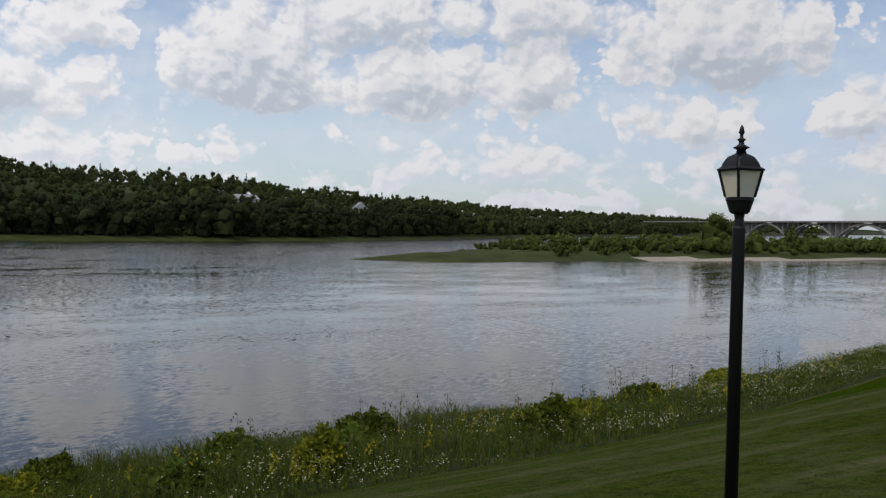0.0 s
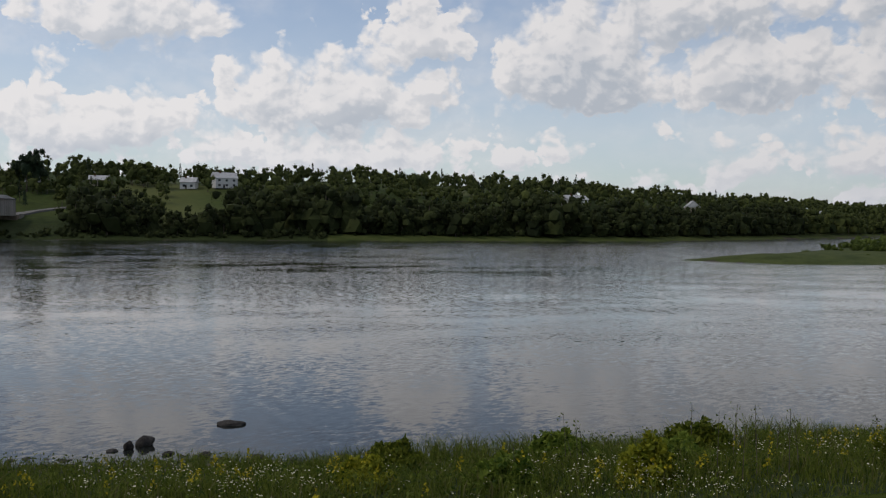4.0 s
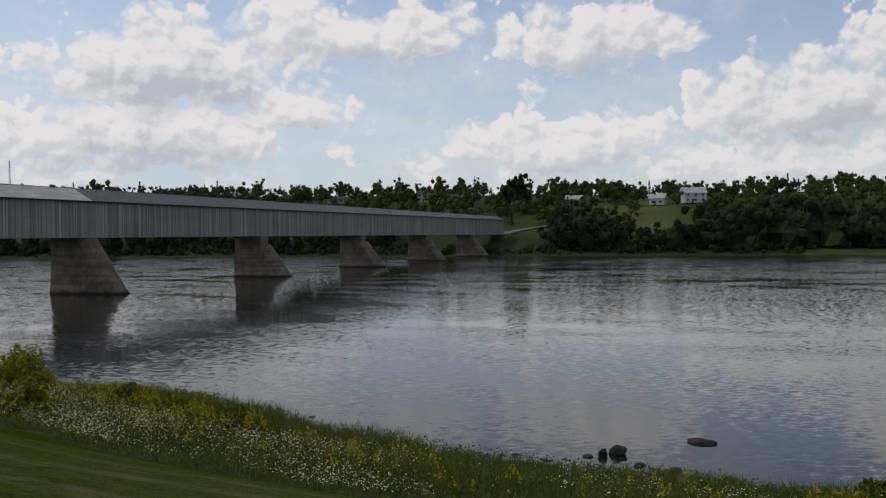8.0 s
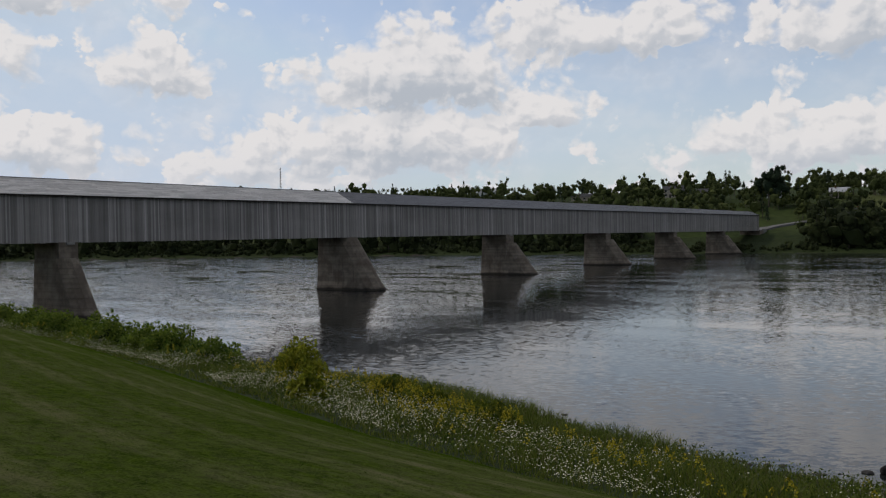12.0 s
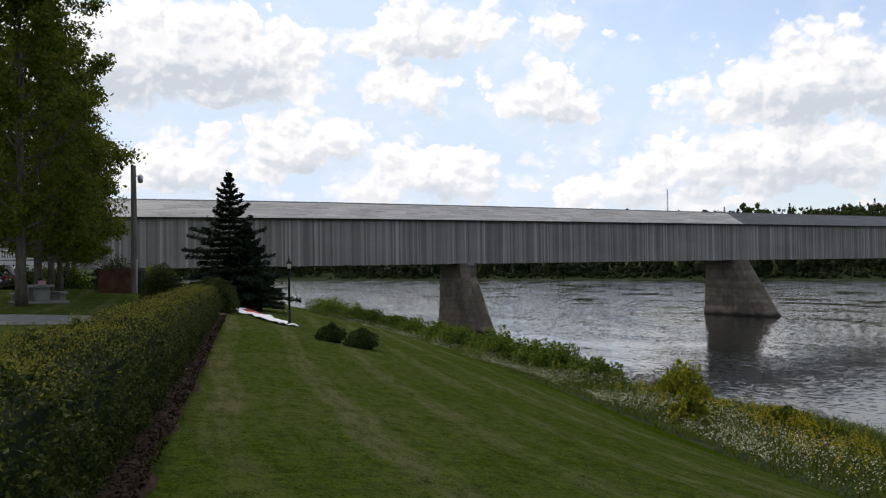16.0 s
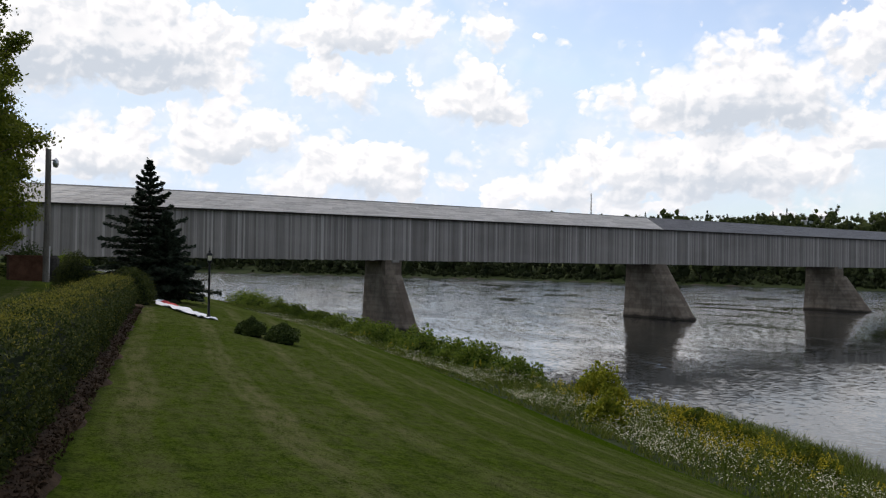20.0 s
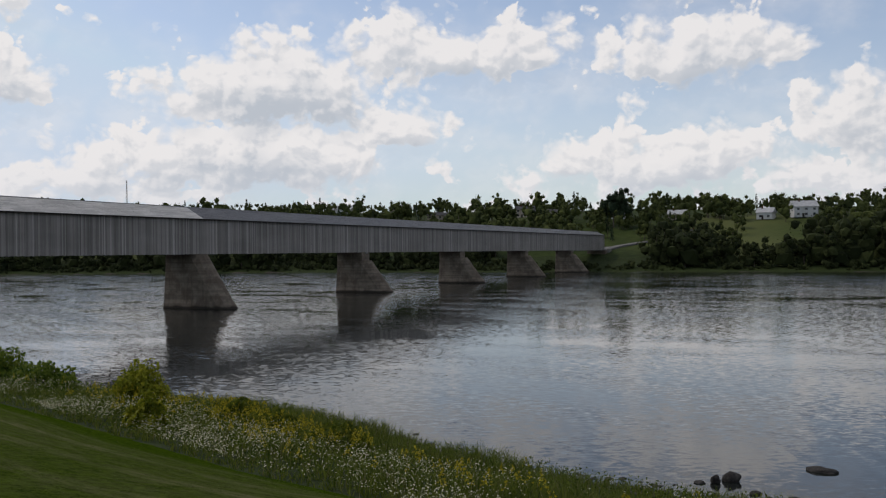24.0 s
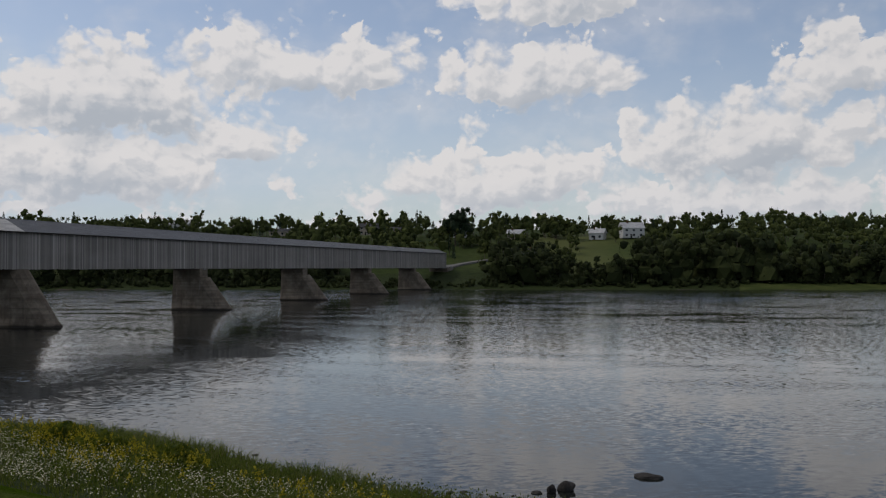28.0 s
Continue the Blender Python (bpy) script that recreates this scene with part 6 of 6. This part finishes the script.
def flower_arrays(pos, size, seed, tilt=0.35):
    """Small six-sided flower heads that face upwards."""
    r = np.random.default_rng(seed)
    n = len(pos)
    nrm = np.stack([r.normal(0, tilt, n), r.normal(0, tilt, n), np.ones(n)], -1)
    nrm /= np.linalg.norm(nrm, axis=1)[:, None]
    a = np.cross(nrm, [1.0, 0.3, 0.1])
    a /= np.linalg.norm(a, axis=1)[:, None]
    b = np.cross(nrm, a)
    s = np.asarray(size).reshape(-1, 1)
    v = np.stack([pos + s * (math.cos(k * math.pi / 3) * a + math.sin(k * math.pi / 3) * b) for k in range(6)], 1)
    return v.reshape(-1, 3), np.arange(6 * n).reshape(-1, 6)


wx_, wy_, wu = bank_points(40000, -160, -5, 0.02, 0.44, 1.25)
den = np.where((wy_ > -96) & (wy_ < -15), 1.0, np.where(wy_ < -120, 0.4, 0.3)) * 0.5 * np.clip(1.25 - wu * 2.2, 0.05, 1) * np.clip(patch(wx_, wy_, 0.55, 3.1) * 1.4 - 0.2, 0.06, 1)
den = den * np.where(wy_ > -62, np.clip(1.3 - wu * 5, 0, 1), 1.0)
wm = br.random(len(wx_)) < den
wx_, wy_, wu = wx_[wm], wy_[wm], wu[wm]
reps = 6
wx_, wy_, wu = np.repeat(wx_, reps) + br.normal(0, 0.12, len(wx_) * reps), np.repeat(wy_, reps) + br.normal(0, 0.12, len(wx_) * reps), np.repeat(wu, reps)
wp = np.stack([wx_, wy_, land(wx_, wy_) + (0.30 + 0.45 * np.clip(wu * 5, 0, 1)) * br.uniform(0.7, 1.25, len(wx_))], -1)
tagged(put("white_flowers", mesh("white_flowers", *flower_arrays(wp, br.uniform(0.010, 0.024, len(wp)), 133), M_WHITE_FLOWER)), "drifts of small white flowers along the lawn edge", "flowers", kind="stuff")

gold = []
for (y0, y1, u0, u1, n) in ((-86, -70, 0.14, 0.60, 480), (-124, -98, 0.03, 0.45, 85), (-98, -86, 0.05, 0.5, 60), (-150, -124, 0.1, 0.6, 90), (-70, -30, 0.1, 0.6, 60)):
    x_, y_, u_ = bank_points(n * 2, y0, y1, u0, u1)
    k_ = br.random(n * 2) < patch(x_, y_, 0.6, 4.4) ** 1.6
    for x, y in zip(x_[k_], y_[k_]):
        top = float(land(x, y)) + br.uniform(0.7, 1.25)
        m_ = 16
        t_ = br.random(m_)
        a_ = br.uniform(0, 6.28, m_)
        gold.append(np.stack([x + 0.12 * t_ * np.cos(a_), y + 0.12 * t_ * np.sin(a_), top - 0.30 * t_], -1))
gp = np.concatenate(gold)
tagged(put("goldenrod", mesh("goldenrod", *leaf_arrays(gp, br.uniform(0.05, 0.11, len(gp)), 0.6, 0.4, 134), M_GOLD)), "yellow goldenrod plumes among the bank plants", "goldenrod", kind="stuff")

# taller shrubs on the bank
BUSHES = [(26.6, -71.2, 1.4, 2.7, 1), (20.5, -77.5, 0.8, 1.2, 1), (28.6, -62.2, 1.7, 2.0, 0), (29.8, -57.0, 1.9, 2.6, 0), (30.6, -53.5, 1.8, 2.4, 0), (31.8, -47.9, 2.1, 2.7, 0), (33.0, -44.0, 2.0, 2.5, 0),
          (34.3, -36.8, 2.2, 2.5, 0), (36.0, -31.0, 2.1, 2.4, 0), (38.5, -22, 2.3, 2.3, 0), (41.1, -12, 2.3, 2.2, 0), (43.5, -1, 2.3, 2.2, 0), (46.0, 9, 2.4, 2.4, 0), (47.5, 20, 3.3, 3.1, 0), (49.5, 29, 3.5, 3.4, 0),
          (18.9, -115.2, 1.1, 0.9, 0), (21.5, -117.4, 1.3, 1.15, 2), (16.0, -121, 1.0, 1.2, 2), (17.5, -124, 1.1, 0.9, 1), (22.5, -107, 1.0, 0.9, 2), (15.5, -112.5, 0.8, 1.2, 1), (16.5, -109.0, 0.9, 0.9, 0), (21.8, -112.5, 1.1, 1.0, 0), (18.0, -105.5, 0.8, 0.8, 1),
          (24.5, -80.5, 1.3, 1.0, 2), (26.5, -77, 1.5, 1.1, 2), (23.8, -84, 1.4, 1.0, 2), (22.0, -132, 1.2, 0.9, 2), (24, -140, 1.3, 1.0, 1)]
for k, (x, y, q, h, kind) in enumerate(BUSHES):
    lab = ("upright light green leafy bush on the river bank", "yellow-green bush among the bank flowers", "dense dark green bush on the river bank")[kind]
    h *= 0.78 if y > -66 else 0.8 if y > -73 else 1.0
    shrub("bank_bush", on_land(x, y, -0.05), q, q * 0.9, h, 4600, 140 + k, lab, (M_BUSH, M_YELLOW_BUSH, M_LEAF)[kind], "bushes on the river bank", (0.14, 0.30), 0.8, "bush")

# dry stalks standing over the bank
sv, sl = bmesh.new(), []
for k in range(50):
    y = br.choice((-113.0, -117.0, -122.0, -128.0, -134.0)) + br.normal(0, 1.4)
    u = br.uniform(0.15, 0.6)
    x = float(lawn_edge(y) + u * (near_shore(y) - lawn_edge(y)))
    z = float(land(x, y))
    h = br.uniform(1.1, 2.0)
    lean = br.normal(0, 0.12, 2)
    tube_bm([(x, y, z - 0.05), (x + lean[0] * 0.5, y + lean[1] * 0.5, z + h * 0.6), (x + lean[0], y + lean[1], z + h)], [0.012, 0.009, 0.005], 4, sv)
    m_ = 26
    t_ = br.uniform(0.45, 1.0, m_)
    sl.append(np.stack([x + lean[0] * t_ + br.normal(0, 0.10, m_), y + lean[1] * t_ + br.normal(0, 0.10, m_), z + h * t_], -1))
stalks = thing("tall_stalks", pose(0, 0, 0), "tall thin flowering stalks standing above the bank plants", "weeds", "", "stuff")
part("stems", sv, M_BARK, stalks)
sp_ = np.concatenate(sl)
put("seed_heads", mesh("seed_heads", *leaf_arrays(sp_, br.uniform(0.05, 0.12, len(sp_)), 0.5, 0.2, 151), M_WEED_LEAF), stalks)

# ---------------------------------------------------------------- stones


def boulder(x, y, rx, ry, h, seed, label, name="boulder", dz=0.0, group=""):
    bm = bmesh.new()
    bmesh.ops.create_icosphere(bm, subdivisions=3, radius=1.0)
    for v in bm.verts:
        n_ = noise.noise(v.co * 1.3 + Vector((seed, 0, 0))) * 0.28 + noise.noise(v.co * 3.5 + Vector((0, seed, 0))) * 0.10
        v.co = Vector((v.co.x * rx, v.co.y * ry, v.co.z * h)) * (1 + n_)
    t = part(name, bm, M_STONE, None, "", True)
    t.matrix_world = pose(x, y, dz, 0, 0, seed * 40)
    return tagged(t, label, "rock", group)


boulder(31.2, -98.15, 0.36, 0.32, 0.27, 3, "rounded dark boulder in the shallows beside the bank", dz=0.12)
boulder(30.65, -97.6, 0.19, 0.16, 0.2, 7, "small upright dark stone beside a boulder in the shallows", dz=0.12)
boulder(34.2, -101.4, 0.62, 0.3, 0.16, 11, "flat dark rock just above the water", dz=0.03)
for k, (x, y, q) in enumerate(((31.0, -84.6, 0.4), (31.7, -85.4, 0.3), (30.6, -85.9, 0.34), (32.2, -84.2, 0.26), (30.2, -87.0, 0.28), (30.4, -97.0, 0.22), (29.6, -99.2, 0.25), (29.2, -100.6, 0.3), (28.6, -102.6, 0.26))):
    boulder(x, y, q, q * 0.8, q * 0.5, 20 + k, "low dark stone at the water's edge", "shore_rock", max(float(land(x, y)), 0.0), "stones at the water's edge")
pebv, pebf = [], []
ico = bmesh.new()
bmesh.ops.create_icosphere(ico, subdivisions=1, radius=1.0)
iv = np.array([v.co[:] for v in ico.verts])
ifc = np.array([[v.index for v in f.verts] for f in ico.faces])
ico.free()
n_peb = 1500
pby = np.concatenate([br.uniform(-125, -60, n_peb - 500), br.uniform(-12, 30, 300), br.uniform(-104, -94, 200)])
pbx = near_shore(pby) + br.normal(0.35, 0.55, n_peb)
pbx[-500:-200] += br.uniform(-3, 3, 300)
pbs = br.uniform(0.05, 0.2, n_peb)
for k in range(n_peb):
    z = max(float(land(pbx[k], pby[k])), -0.05)
    pebv.append(iv * pbs[k] * np.array([1.3, 1, 0.6]) * br.uniform(0.8, 1.2, (len(iv), 1)) + (pbx[k], pby[k], z))
    pebf.append(ifc + k * len(iv))
tagged(put("shore_stones", mesh("shore_stones", np.concatenate(pebv), np.concatenate(pebf), M_STONE)), "small wet stones along the waterline", "stones", kind="stuff")

# ---------------------------------------------------------------- short turf near the walk
tn = 60000
ta = np.radians(br.uniform(-180, 30, tn))
td = 3.0 + 25 * br.random(tn) ** 1.35
tx, ty = -5.5 - np.sin(ta) * td, -102.5 + np.cos(ta) * td
ok = (tx < lawn_edge(ty) + 0.2) & (tx > hedge_line(ty) + 0.62)
tx, ty, td = tx[ok], ty[ok], td[ok]
tb = np.stack([tx, ty, land(tx, ty) + wave(tx, ty, 0.55) * 0.035 + wave(tx, ty, 1.7, 2.0) * 0.012 - 0.01], -1)
tagged(put("turf", mesh("turf", *blade_arrays(tb, br.uniform(0.012, 0.034, len(tx)), 0.006 + 0.0005 * td, br.uniform(0.2, 0.9, len(tx)), 161), leaf_material("turf_blades", (0.018, 0.038, 0.004), (0.060, 0.092, 0.010), (0.11, 0.112, 0.05), 0.4, 0.8))), "short mown grass blades of the lawn", "grass", kind="stuff")
